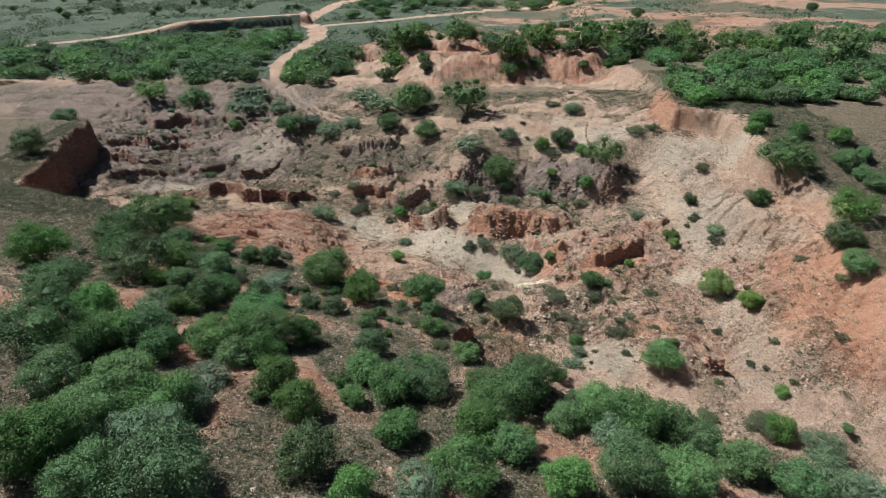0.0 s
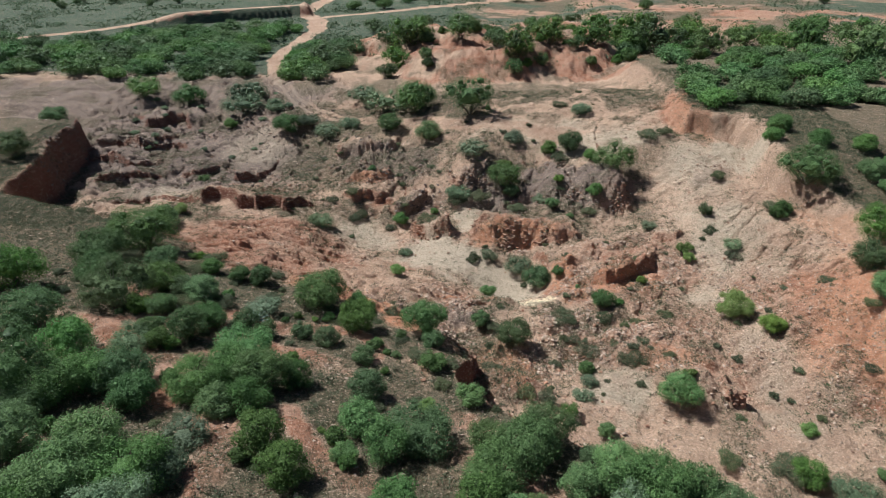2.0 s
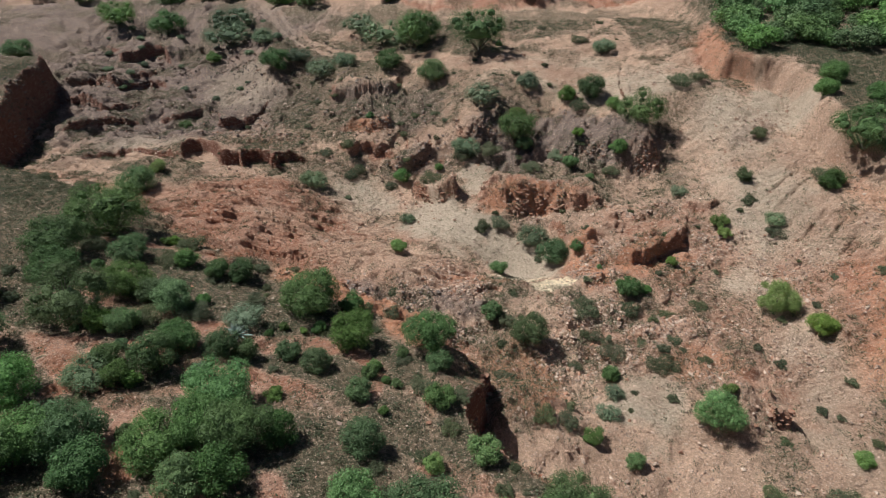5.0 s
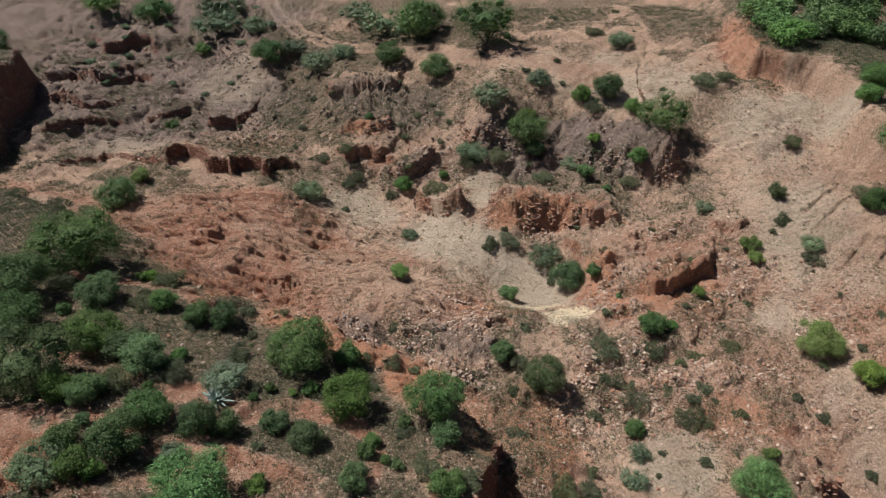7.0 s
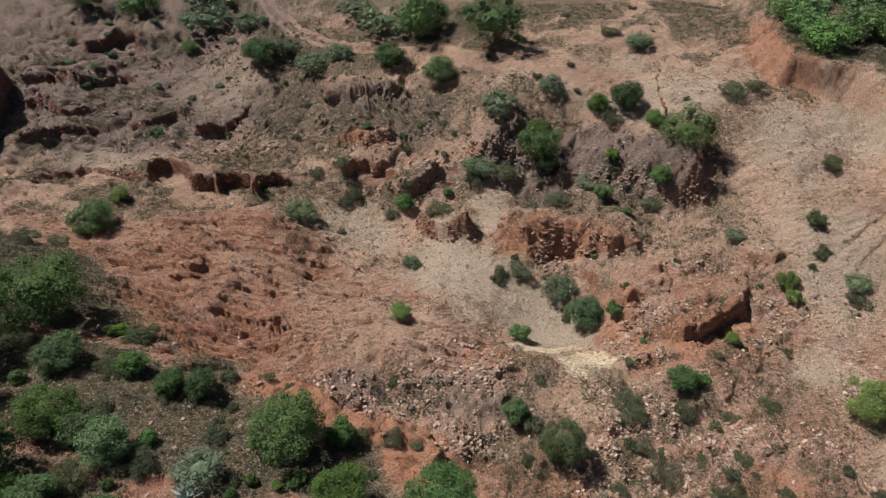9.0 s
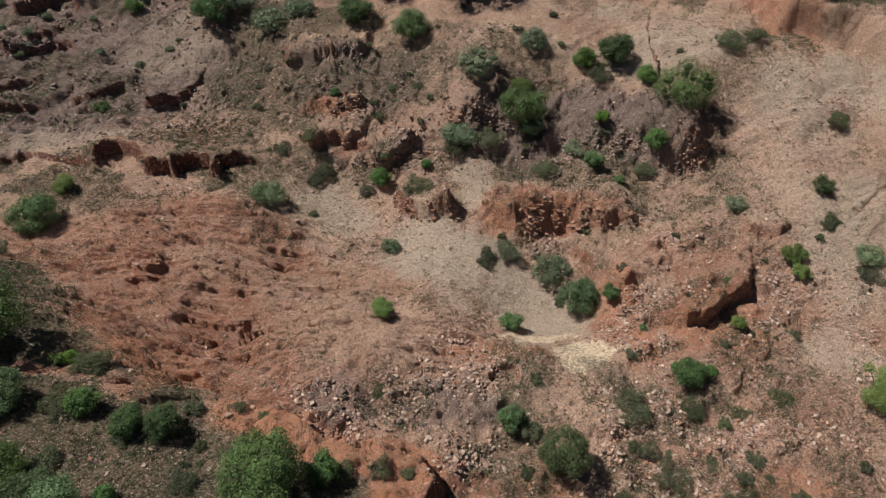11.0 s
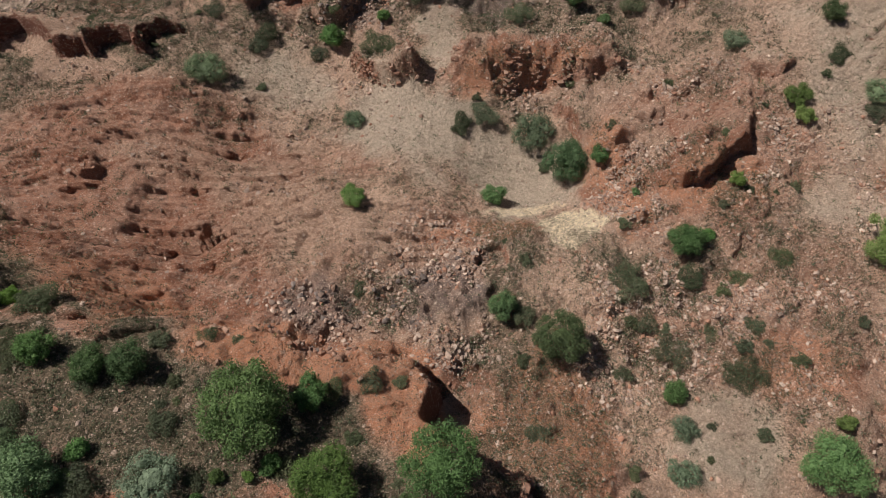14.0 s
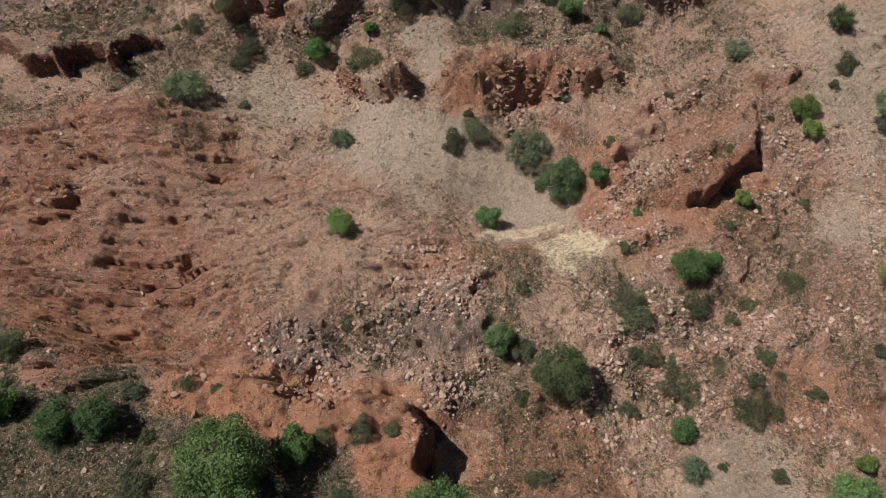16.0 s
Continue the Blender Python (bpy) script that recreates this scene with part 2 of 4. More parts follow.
# broad mounds and hollows of the pit: x, y, reach, height
MOUNDS = [(38, 86, 14, 4.6), (-2, 72, 9, -3.2), (-46, 104, 14, -3.6), (44, 52, 9, 3.2), (-26, 50, 14, 3.0), (14, 104, 14, 2.8),
          (48, 108, 14, 2.1), (42, 72, 6, 2.0), (8, 64, 4, -2.5), (26, 60, 4, -1.5), (-10, 72, 6, -2.2), (-16, 104, 9, -1.4)]
HUMPS = [(24, 80, 4, -2.1), (21.6, 81.2, 2.3, 2.8), (-16, 60, 4, -1.5), (6, 96, 6, 1.7), (4, 52, 4, -0.7), (18, 46, 4, 0.7),
         (46, 62, 9, 2.7), (34, 48, 4, 1.3), (16, 66, 4, 0.8), (28, 88, 4, 1.3), (4, 38, 6, 0.8), (44, 96, 14, 2.5),
         (-22, 69, 5, 0.3), (-5.5, 63.5, 3, 1.3), (-12, 61, 3.5, 0.9), (20.5, 43.5, 1.8, 1.6), (-30, 84, 3, 0.5), (4.6, 42.0, 2.6, 1.9), (0.3, 75.6, 0.9, 1.0), (-0.6, 76.4, 1.2, 0.5)]
# later slumps and fills
SETTLED = [(14, 80, 8, -2.0), (-22, 88, 12, -1.2), (-50, 120, 12, -2.6), (-30, 100, 5, -1.8), (10, 48, 3.5, -1.6), (-2, 72, 5, 1.5), (26, 44, 3.5, -1.1), (42, 56, 8, 1.1), (-6, 84, 5, -1.7), (-50, 100, 8, 1.3), (-46, 72, 5, 1.5), (6, 76, 3.5, 1.4), (-14, 100, 5, 1.2), (10, 88, 3.5, -2.9), (22, 72, 5, -1.1), (6, 56, 3.5, 0.7), (22, 60, 3.5, 0.6), (10, 68, 5, -0.9)]
# brinks of the three upper levels: x, y, width of the slope below
BRINK_NEAR = [(-150, 96, 6), (-75, 80, 5), (-52, 73, 4), (-42, 69.5, 8), (-34, 67, 8), (-27.5, 62.2, 6), (-22.4, 57.4, 4.0), (-18.4, 54.6, 2.6), (-13.6, 52.9, 1.6), (-10.2, 52.5, 1.3),
              (-7.4, 51.2, 1.3), (-4.6, 51.0, 1.2), (-2.4, 49.8, 0.9), (-1.7, 48.5, 0.7), (-2.1, 46.6, 0.7), (-1.2, 45.2, 0.9), (0.6, 44.2, 0.8), (2.3, 42.4, 0.7), (1.7, 40.2, 0.7), (0.9, 38.0, 0.9), (1.6, 36.2, 2.5), (5.0, 34.2, 5.5), (10, 31, 7.5), (18, 27, 6), (34, 18, 8), (80, -12, 9)]
BRINK_RIGHT = [(90, -20, 8), (52, 24, 8), (37.5, 40, 6), (38.5, 46, 5.5), (39.5, 51.5, 5), (41.8, 57.5, 3.0), (42.3, 63.5, 2.2), (41.6, 68.4, 1.8), (39.6, 72.6, 1.8), (39.0, 76.5, 2.0),
               (40.5, 80.0, 2.2), (41.8, 85.0, 2.4), (40.6, 89.0, 2.0), (36.6, 90.8, 1.3), (34.6, 91.6, 1.3), (34.8, 96.5, 2.2), (37.8, 108, 3), (38, 118, 4), (36, 128, 5), (46, 160, 12), (70, 400, 30)]
BRINK_FAR = [(-150, 58, 3), (-72, 64, 2.5), (-57, 68.5, 1.8), (-53.0, 73.5, 1.2), (-53.8, 80, 1.0), (-54.8, 85.7, 0.9), (-56.8, 91, 0.9), (-57.2, 96, 0.9), (-58, 100, 1.0), (-59.8, 104, 1.2), (-63, 104.5, 2.0), (-78, 108, 5), (-150, 122, 9)]
# steps in the ground, higher on the left of the line: line of x, y, width; height; how far back the height dies away
NICHES = [([(-34.7, 81.7, 0.5), (-33.5, 82.4, 0.5), (-33.7, 84.3, 0.5), (-31.7, 85.1, 0.5), (-29.1, 83.4, 0.5), (-28.1, 81.7, 0.5), (-26.0, 81.5, 0.5), (-25.2, 80.6, 0.5), (-25.5, 82.2, 0.5), (-24.2, 82.8, 0.5), (-22.6, 82.5, 0.5), (-21.9, 80.6, 0.5), (-21.3, 80.7, 0.5), (-21.6, 82.8, 0.5), (-20.2, 83.5, 0.5), (-18.5, 83.6, 0.5), (-17.3, 82.6, 0.5)], 1.9, 5.0),
          ([(-55.0, 113.8, 0.5), (-53.8, 114.4, 0.5), (-52.8, 115.3, 0.5), (-51.9, 118.8, 0.5), (-49.1, 119.1, 0.5), (-46.7, 115.2, 0.5)], 1.9, 5.0),
          ([(-55.4, 104.6, 0.5), (-55.6, 106.1, 0.5), (-53.3, 106.3, 0.5), (-51.4, 105.0, 0.5), (-51.0, 104.7, 0.5)], 1.5, 3.5),
          ([(-55.2, 98.8, 0.5), (-55.0, 100.1, 0.5), (-52.9, 99.8, 0.5), (-50.7, 98.6, 0.5), (-50.4, 98.2, 0.5)], 1.7, 3.5),
          ([(-42.7, 97.4, 0.5), (-41.7, 97.6, 0.5), (-40.3, 97.8, 0.5), (-39.7, 98.3, 0.5), (-39.4, 98.1, 0.5)], 1.2, 3.0),
          ([(-33.4, 96.4, 0.5), (-32.5, 96.8, 0.5), (-31.5, 98.0, 0.5), (-30.4, 98.3, 0.5), (-30.0, 98.1, 0.5)], 1.7, 3.5),
          ([(-53.2, 89.5, 0.5), (-50.5, 91.2, 0.5), (-49.1, 94.1, 0.5), (-45.3, 94.3, 0.5), (-44.0, 95.6, 0.5)], 1.1, 4.0),
          ([(-50.7, 108.0, 0.5), (-49.7, 109.8, 0.5), (-48.7, 110.9, 0.5), (-48.7, 113.4, 0.5)], 1.0, 3.0)]
STEPS = [([(3.9, 78.0, 2.3), (4.3, 75.3, 2.3), (5.7, 73.8, 2.3), (8.1, 73.5, 2.3), (10.7, 73.3, 2.3), (12.8, 73.2, 2.3), (15.5, 73.3, 2.3), (18.9, 73.6, 2.3)], 2.6, 9),
         ([(-0.5, 86.8, 3.6), (2.9, 87.2, 3.6), (5.2, 87.0, 3.6), (8.6, 86.1, 3.6), (11.8, 85.0, 3.6), (14.9, 82.4, 3.6), (17.8, 81.2, 3.6), (21.0, 79.2, 3.6), (23.7, 79.4, 3.6), (25.0, 80.7, 3.6)], 2.4, 7),
         ([(-18.5, 100.4, 0.8), (-16.1, 100.2, 0.8), (-12.9, 99.5, 0.8), (-9.7, 99.2, 0.8), (-7.7, 98.6, 0.8)], 1.7, 6),
         ([(-16.0, 92.4, 0.9), (-12.8, 91.5, 0.9), (-10.6, 90.9, 0.9), (-8.4, 91.3, 0.9), (-7.7, 92.7, 0.9)], 1.2, 5),
         ([(-13.1, 85.5, 0.4), (-12.1, 86.8, 0.4), (-10.6, 87.0, 0.4), (-9.5, 86.2, 0.4)], 1.4, 3),
         ([(-8.2, 85.6, 0.8), (-5.9, 84.0, 0.8), (-3.9, 85.3, 0.8), (-2.5, 86.8, 0.8)], 1.8, 4),
         ([(-4.6, 79.6, 0.8), (-3.6, 76.9, 0.8), (-1.4, 74.9, 0.8), (0.6, 74.9, 0.8), (1.1, 78.4, 0.8)], 2, 4),
         ([(15.6, 62.2, 0.3), (15.9, 61.0, 0.3), (16.9, 60.6, 0.3), (17.7, 61.1, 0.3), (18.3, 61.1, 0.3), (20.5, 62.1, 0.3), (21.9, 62.3, 0.3), (22.7, 62.0, 0.3)], 1.8, 2.6),
         ([(17.5, 55.1, 0.3), (18.2, 54.8, 0.3), (18.8, 55.6, 0.3), (19.6, 56.8, 0.3), (21.4, 57.2, 0.3), (22.3, 58.1, 0.3)], 0.3, 2.5),
         ([(24.2, 69.3, 0.4), (25.7, 68.9, 0.4), (26.7, 68.2, 0.4), (28.1, 68.6, 0.4)], 0.8, 2.6),
         ([(11.1, 71.5, 0.6), (11.9, 69.2, 0.6), (12.6, 65.7, 0.6), (13.5, 64.3, 0.6)], 1.2, 4),
         ([(-26.1, 68.9, 0.35), (-24.4, 67.1, 0.35), (-22.8, 67.8, 0.35), (-23.4, 70.3, 0.35)], 0.8, 1.6),
         ([(23.7, 41.6, 0.4), (23.8, 43.1, 0.4), (23.5, 44.0, 0.4), (21.6, 43.6, 0.4)], 1.3, 2.2),
         ([(-30, 68.6, .6), (-27.0, 69.6, .45), (-25.4, 69.0, .4), (-24.6, 70.8, .5), (-22.0, 71.4, .6), (-19.4, 71.8, .6), (-16.6, 72.6, .5), (-14.4, 73.8, .5)], 0.35, 3.5),
         ([(-15.6, 75.0, .5), (-13.2, 74.0, .4), (-11.8, 72.4, .35), (-9.0, 71.4, .4), (-6.2, 70.6, .4), (-4.4, 68.4, .5)], 0.35, 3.0),
         ([(-34, 75.6, .5), (-29, 75.0, .4), (-24, 75.6, .4), (-19, 75.4, .4), (-16, 75.8, .5)], 0.4, 2.5),
         ([(-26.5, 59.6, .5), (-22.8, 57.6, .5), (-19.2, 56.6, .5), (-15.6, 56.2, .6)], 0.8, 3.0)]
# dug holes with steep walls: x, y, half width, half depth, turn, how deep
HOLES = [(-47.5, 108.5, 1.6, 1.2, 0, 1.0), (3.4, 57.6, 1.0, 0.8, 0, 0.6), (-44, 84, 3.0, 2.0, 12, 0.9), (-15.4, 61.6, 0.5, 0.7, 20, 1.2)]


# hills beyond the track, with bare cut slopes towards the pit: x, y, half width, half depth, height
FAR_HILLS = [(4, 156, 20, 22, 4.2), (30, 160, 17, 25, 3.8), (-10, 176, 18, 14, 2.5), (40, 186, 26, 20, 2.5), (90, 215, 50, 22, 3.0)]


BANK = [(-300, 136, 1), (-128, 183, 1), (-90, 208, 1), (-72, 223, 1), (-54, 234, 1), (-46, 236, 1)]
# humps of bare rock along the near brink: x, y, reach, height
BRINK_HUMPS = [(-16.5, 53.8, 1.6, 0.4), (-12.2, 51.2, 1.4, 0.5), (-9.4, 50.4, 1.2, 0.6), (-6.6, 49.8, 1.0, 0.3), (-4.6, 49.6, 1.0, 0.4)]


def wander(x, y):
    """The plan, a little out of true."""
    return x + 0.4 * layers(x, y, 5, 11, 4, 0.6), y + 0.4 * layers(x, y, 5, 21, 4, 0.6)


def level(x, y):
    """The ground without its fine relief."""
    x, y = np.asarray(x, float), np.asarray(y, float)
    wx, wy = wander(x, y)
    z = 6.8 + 4.2 / (1 + np.exp(-np.clip(wy - 104, -200, 200) / 4.0))
    for cx, cy, reach, h in MOUNDS + HUMPS + SETTLED:
        z = z + h * np.exp(-((wx - cx) ** 2 + (wy - cy) ** 2) / (2 * reach * reach))
    far = ease(122, 160, y)
    z = z * (1 - far) + far * (10.6 + 0.5 * rough(x, y, 40, 5))
    # the red hill beyond the track
    for cx, cy, rx, ry, h in FAR_HILLS:
        hill = np.exp(-((x - cx) / rx) ** 2 - ((y - cy) / ry) ** 2)
        z = z + h * ease(0.25, 0.8, hill + 0.16 * layers(x, y, 12, 31, 4, 0.5)) + 0.25 * h * hill + 1.1 * hill * layers(x, y, 7, 33, 4, 0.6)
    # a bank under the far road
    d, part, _ = along(x, y, BANK)
    z = z + 3.6 * ease(0.2, 2.8, d) * np.exp(-np.maximum(d, 0) / 60) * ease(0.3, 0.5, part) * ease(1, 0.93, part)
    shape = np.shape(z)
    z, fx, fy = np.atleast_1d(z).ravel().copy(), np.atleast_1d(wx).ravel(), np.atleast_1d(wy).ravel()
    for line, h, back in STEPS + NICHES:
        xs, ys, reach = [p[0] for p in line], [p[1] for p in line], 3.5 * back + 2
        near = np.nonzero((fx > min(xs) - reach) & (fx < max(xs) + reach) & (fy > min(ys) - reach) & (fy < max(ys) + reach))[0]
        if len(near):
            d, part, width = along(fx[near], fy[near], line)
            z[near] += h * ease(-0.5, 0.5, d / width) * np.exp(-np.maximum(d, 0) / back) * ease(0, 0.16, part) * ease(1, 0.84, part)
    z = z.reshape(shape)
    d, _, width = along(wx, wy, BRINK_FAR)
    top = 12.0 + 0.4 * rough(x, y, 12, 41)
    k = ease(-0.2, 0.8, d / width)
    z = z * (1 - k) + np.maximum(top, z) * k
    d, _, width = along(wx, wy, BRINK_RIGHT)
    z = z - 1.7 * np.exp(-np.maximum(d, 0) / 2.2) * ease(48, 58, y) * ease(100, 92, y) * (d > -8)
    top = 17.1 - 2.6 * ease(78, 64, y) - 1.6 * ease(60, 44, y) - 3.5 * ease(118, 150, y) + 0.4 * rough(x, y, 14, 43) + 0.02 * np.clip(x - 42, 0, 100)
    k = ease(0.75, -0.25, d / width)
    z = z * (1 - k) + np.maximum(top, z) * k
    d, _, width = along(wx, wy, BRINK_NEAR)
    top = 13.7 - 0.28 * ease(-9, -3.5, x) * np.clip(y - 43, 0, 7) - 0.10 * np.clip(x + 10, -40, 40) - 0.2 * np.clip(y - 43, -24, 60) + 0.35 * rough(x, y, 9, 47) - 1.5 * np.exp(-((x - 2.3) ** 2 + (y - 42.4) ** 2) / 4.5)
    k = ease(0.6, -0.4, d / width)
    z = z * (1 - k) + top * k
    for cx, cy, reach, h in BRINK_HUMPS:
        z = z + h * np.exp(-((wx - cx) ** 2 + (wy - cy) ** 2) / (2 * reach * reach))
    for cx, cy, rx, ry, turn, deep in HOLES:
        c, s = math.cos(radians(turn)), math.sin(radians(turn))
        u, v = ((wx - cx) * c + (wy - cy) * s) / rx, (-(wx - cx) * s + (wy - cy) * c) / ry
        z = z - deep * ease(1.07, 0.88, (np.abs(u) ** 3.5 + np.abs(v) ** 3.5) ** (1 / 3.5) + 0.05 * layers(x, y, 0.8, 51, 2))
    return z


def ledged_land(x, y):
    """The red mound with its bedded rock."""
    return patch(x, y, -19.5, 67, 17, 10, -22)


def zones(x, y):
    """How far each kind of ground is laid bare: orange, pale, grey, green, stony, ledged."""
    x, y = np.asarray(x, float), np.asarray(y, float)
    wx, wy = wander(x, y)
    near, _, _ = along(wx, wy, BRINK_NEAR)
    right, _, _ = along(wx, wy, BRINK_RIGHT)
    left, _, _ = along(wx, wy, BRINK_FAR)
    blot = layers(x, y, 5, 61, 4)
    upper = np.maximum(np.maximum(ease(1.0, -1.0, near + 1.2 * blot), ease(0.5, -1.5, right + blot)), ease(-0.5, 1.5, left + blot))
    pale = np.maximum.reduce([0.72 * patch(x, y, -10.5, 78.6, 5.4, 3.4, -20), patch(x, y, -1.5, 71, 6.2, 4.6, -30), patch(x, y, 6.4, 65.6, 5.2, 3.6, -25), 0.75 * patch(x, y, 2.8, 79.6, 1.7, 6.4, 0), 0.9 * patch(x, y, 14, 43.6, 2.8, 3.4, 0),
                              1.0 * patch(x, y, 37.3, 82.7, 3.6, 5.2, 10), 0.8 * patch(x, y, 32.5, 81, 4.4, 5, 0, 0.8), 0.7 * patch(x, y, 30.5, 66, 5.0, 10, 0, 0.8), 0.65 * patch(x, y, 27.4, 57.6, 3.4, 6, 0, 0.8), 0.65 * patch(x, y, 26.7, 46.5, 2.8, 7.5, 0, 0.8),
                              0.7 * patch(x, y, 24, 92, 9, 5, -15), 0.6 * patch(x, y, 14, 98, 11, 4, -8), 0.5 * patch(x, y, -40, 88, 8, 3, 0), 0.5 * patch(x, y, -33, 107, 7, 6, 0)])
    cream = np.maximum(patch(x, y, 9.8, 59.4, 2.2, 1.6, 0, 0.3), 0.7 * patch(x, y, 6.8, 62.2, 3.0, 0.6, 0, 0.4))
    orange = np.maximum.reduce([0.9 * patch(x, y, -19, 65, 18, 11, -22) * (1 - 0.6 * patch(x, y, -8, 62, 7, 5, -15, 0.6)) * (1 - 0.4 * patch(x, y, -17, 69, 7, 3, -15, 0.6)), 0.95 * patch(x, y, 36.5, 49, 6, 11, 8), patch(x, y, 13.2, 62.4, 1.9, 4.6, 0), patch(x, y, -4, 50.6, 9, 1.3, -20), 0.9 * patch(x, y, 19, 60, 5, 4, 0), 0.6 * patch(x, y, 20, 67, 6, 4, 0), 0.95 * patch(x, y, 3, 60, 4.0, 1.4, 0),
                                patch(x, y, -11.4, 91.5, 3.6, 1.4, 0), patch(x, y, -9.2, 86.4, 1.8, 1.2, 0), 0.7 * patch(x, y, -24.5, 88, 3.4, 3.0, 0), 0.95 * patch(x, y, 9, 74.0, 6.0, 1.7, 0), patch(x, y, 5, 45.2, 3.6, 4, 0), 0.5 * patch(x, y, 20, 52, 8, 8, 20, 0.6, 0.6), 0.7 * patch(x, y, 19.5, 46.5, 4, 3, 0), 0.6 * patch(x, y, 22, 63, 5, 5, 0, 0.5, 0.6), 0.85 * patch(x, y, 35.5, 98, 2.6, 10, 0), 0.6 * patch(x, y, -45, 74, 12, 3, -10)])
    grey = np.maximum.reduce([1.0 * patch(x, y, -46, 103, 24, 15, 0), 0.9 * patch(x, y, -60, 122, 40, 22, 0), patch(x, y, 14.5, 83.6, 13, 5.4, -16), 0.8 * patch(x, y, -11, 96, 11, 6, 0), 0.75 * patch(x, y, -7.6, 55, 2.6, 2.4, -10), 0.7 * patch(x, y, -4, 85, 5, 3, 0), 0.8 * patch(x, y, 0, 55, 4.4, 2.6, 0), 0.7 * patch(x, y, 34, 79.5, 3, 3, 0)])
    far = ease(-7, 7, y + 3 * blot - 142 - 46 * ease(-42, -16, x))
    meadow = far * ease(0.0, 1.0, 1.2 - 0.9 * ease(20, 60, x) * ease(-0.2, 0.5, layers(x, y, 30, 67, 3)))
    meadow = meadow * (1 - 0.85 * ease(-8, 22, x) * ease(-0.25, 0.25, layers(x, y, 26, 67, 4)))
    hill = np.maximum.reduce([np.exp(-((x - cx) / rx) ** 2 - ((y - cy + 3) / ry) ** 2) for cx, cy, rx, ry, h in FAR_HILLS])
    hill = ease(0.22, 0.5, hill + 0.12 * layers(x, y, 7, 63, 4))
    strips = 0.8 * ease(0.25, 0.6, layers(0.6 * x + 0.5 * y, 1.5 * y + 0.5 * x, 4.5, 65, 4)) * ease(46, 38, y)
    for line in RED_STRIPS:
        d, _, half = along(wx, wy, line)
        strips = np.maximum(strips, ease(1.25, 0.55, np.abs(d) / half + 0.4 * layers(x, y, 1.6, 79, 3)))
    low = ease(1.0, -1.0, near + 1.2 * blot)
    green = np.maximum.reduce([0.85 * low * (1 - strips), far * (1 - 0.9 * hill), ease(1, -2, right + blot) * 0.8, 0.8 * ease(0, 2, left), 0.7 * patch(x, y, -22, 99, 5, 13, 12), 0.65 * patch(x, y, -13, 81, 6, 3.4, 0), 0.45 * patch(x, y, 16, 48.5, 6, 3.5, 0, 0.5, 0.9), 0.45 * patch(x, y, 22.5, 54.5, 3.5, 5, 0, 0.5, 0.9), 0.4 * patch(x, y, 2.5, 50, 3.5, 3, 0, 0.6, 0.9), 0.6 * patch(x, y, 13, 79, 9, 3.5, -10, 0.6, 0.9), 0.4 * patch(x, y, 32, 62, 4, 10, 0, 0.6, 0.9), 0.6 * patch(x, y, 30, 88, 6, 4, 0, 0.6, 0.9), 0.62 * patch(x, y, 12.5, 53.5, 7.5, 5, 0, 0.5, 0.9) * ease(-0.35, 0.25, layers(x, y, 2.2, 71, 3)),
                               0.55 * patch(x, y, -9, 97, 18, 6, 0, 0.7), 0.6 * patch(x, y, 14, 80, 8, 3, 0), 0.4 * patch(x, y, 3, 68, 6, 5, 0, 0.7), 0.75 * ease(-0.4, 0.3, layers(x, y, 7, 69, 4)) * ease(98, 106, y) * ease(-48, -30, x) * (1 - hill), (0.62 - 0.2 * ease(2, 10, x) * ease(80, 74, y)) * ease(-0.15, 0.45, layers(x, y, 3.6, 73, 4)) * (1 - 0.75 * ledged_land(x, y)) * (1 - 0.5 * pale)])
    orange = np.maximum(orange * (1 - 0.8 * low), 0.85 * low * strips) * (1 - 0.8 * far * (1 - hill))
    orange = np.maximum(orange, 0.9 * hill * ease(115, 125, y) * ease(-0.7, 0.0, layers(x, y, 9, 75, 3)))
    burnt = ease(160, 180, y) * ease(-8, 22, x) * 0.7 * ease(-0.2, 0.35, layers(x, y, 20, 67, 5, 0.65))
    orange, green, meadow = np.maximum(orange, 0.9 * burnt), green * (1 - 0.9 * burnt), meadow * (1 - 0.9 * burnt)
    rock = ease(-3.6, -2.0, near + 0.6 * blot) * ease(1.9, 0.8, near) * ease(-16, -12, x) * ease(-0.6, -1.6, x)
    green, orange = green * (1 - 0.9 * rock), np.maximum(orange, 0.95 * rock)
    track = tracks(x, y)
    green = green * (1 - track)
    orange = np.maximum(orange, 0.55 * track)
    pale = np.maximum(pale * (1 - 0.8 * orange), 0.4 * track)
    green = green * (1 - 0.85 * pale)
    stony = np.clip((0.35 + 0.5 * patch(x, y, 12, 56, 12, 9, -10, 0.6) + 0.32 * patch(x, y, -2, 54, 9, 4, -15, 0.6) + 0.5 * patch(x, y, 17, 69, 9, 5, 0, 0.6) + 0.55 * patch(x, y, 19.5, 59.5, 6, 5, 0, 0.6) + 0.4 * grey * ease(60, 70, y) + 0.3 * ease(0.1, 0.9, blot))
                    * (1 - (0.75 - 0.35 * ease(18, 26, x)) * pale) * (1 - 0.9 * cream), 0, 1)
    stony = stony * ease(175, 145, y) * (1 - 0.8 * far) * (1 - 0.75 * upper) * (1 - 0.55 * ledged_land(x, y))
    ledged = np.maximum.reduce([ledged_land(x, y), patch(x, y, -20, 57.0, 9, 4, -25), 0.7 * patch(x, y, -24, 74, 10, 3, -10), 0.6 * patch(x, y, 36, 60, 4, 12, 8), 0.0 * x]) * ease(-0.8, -0.1, layers(x, y, 4, 81, 3))
    ledged = np.maximum(ledged * (1 - rock), 0.3 * rock)
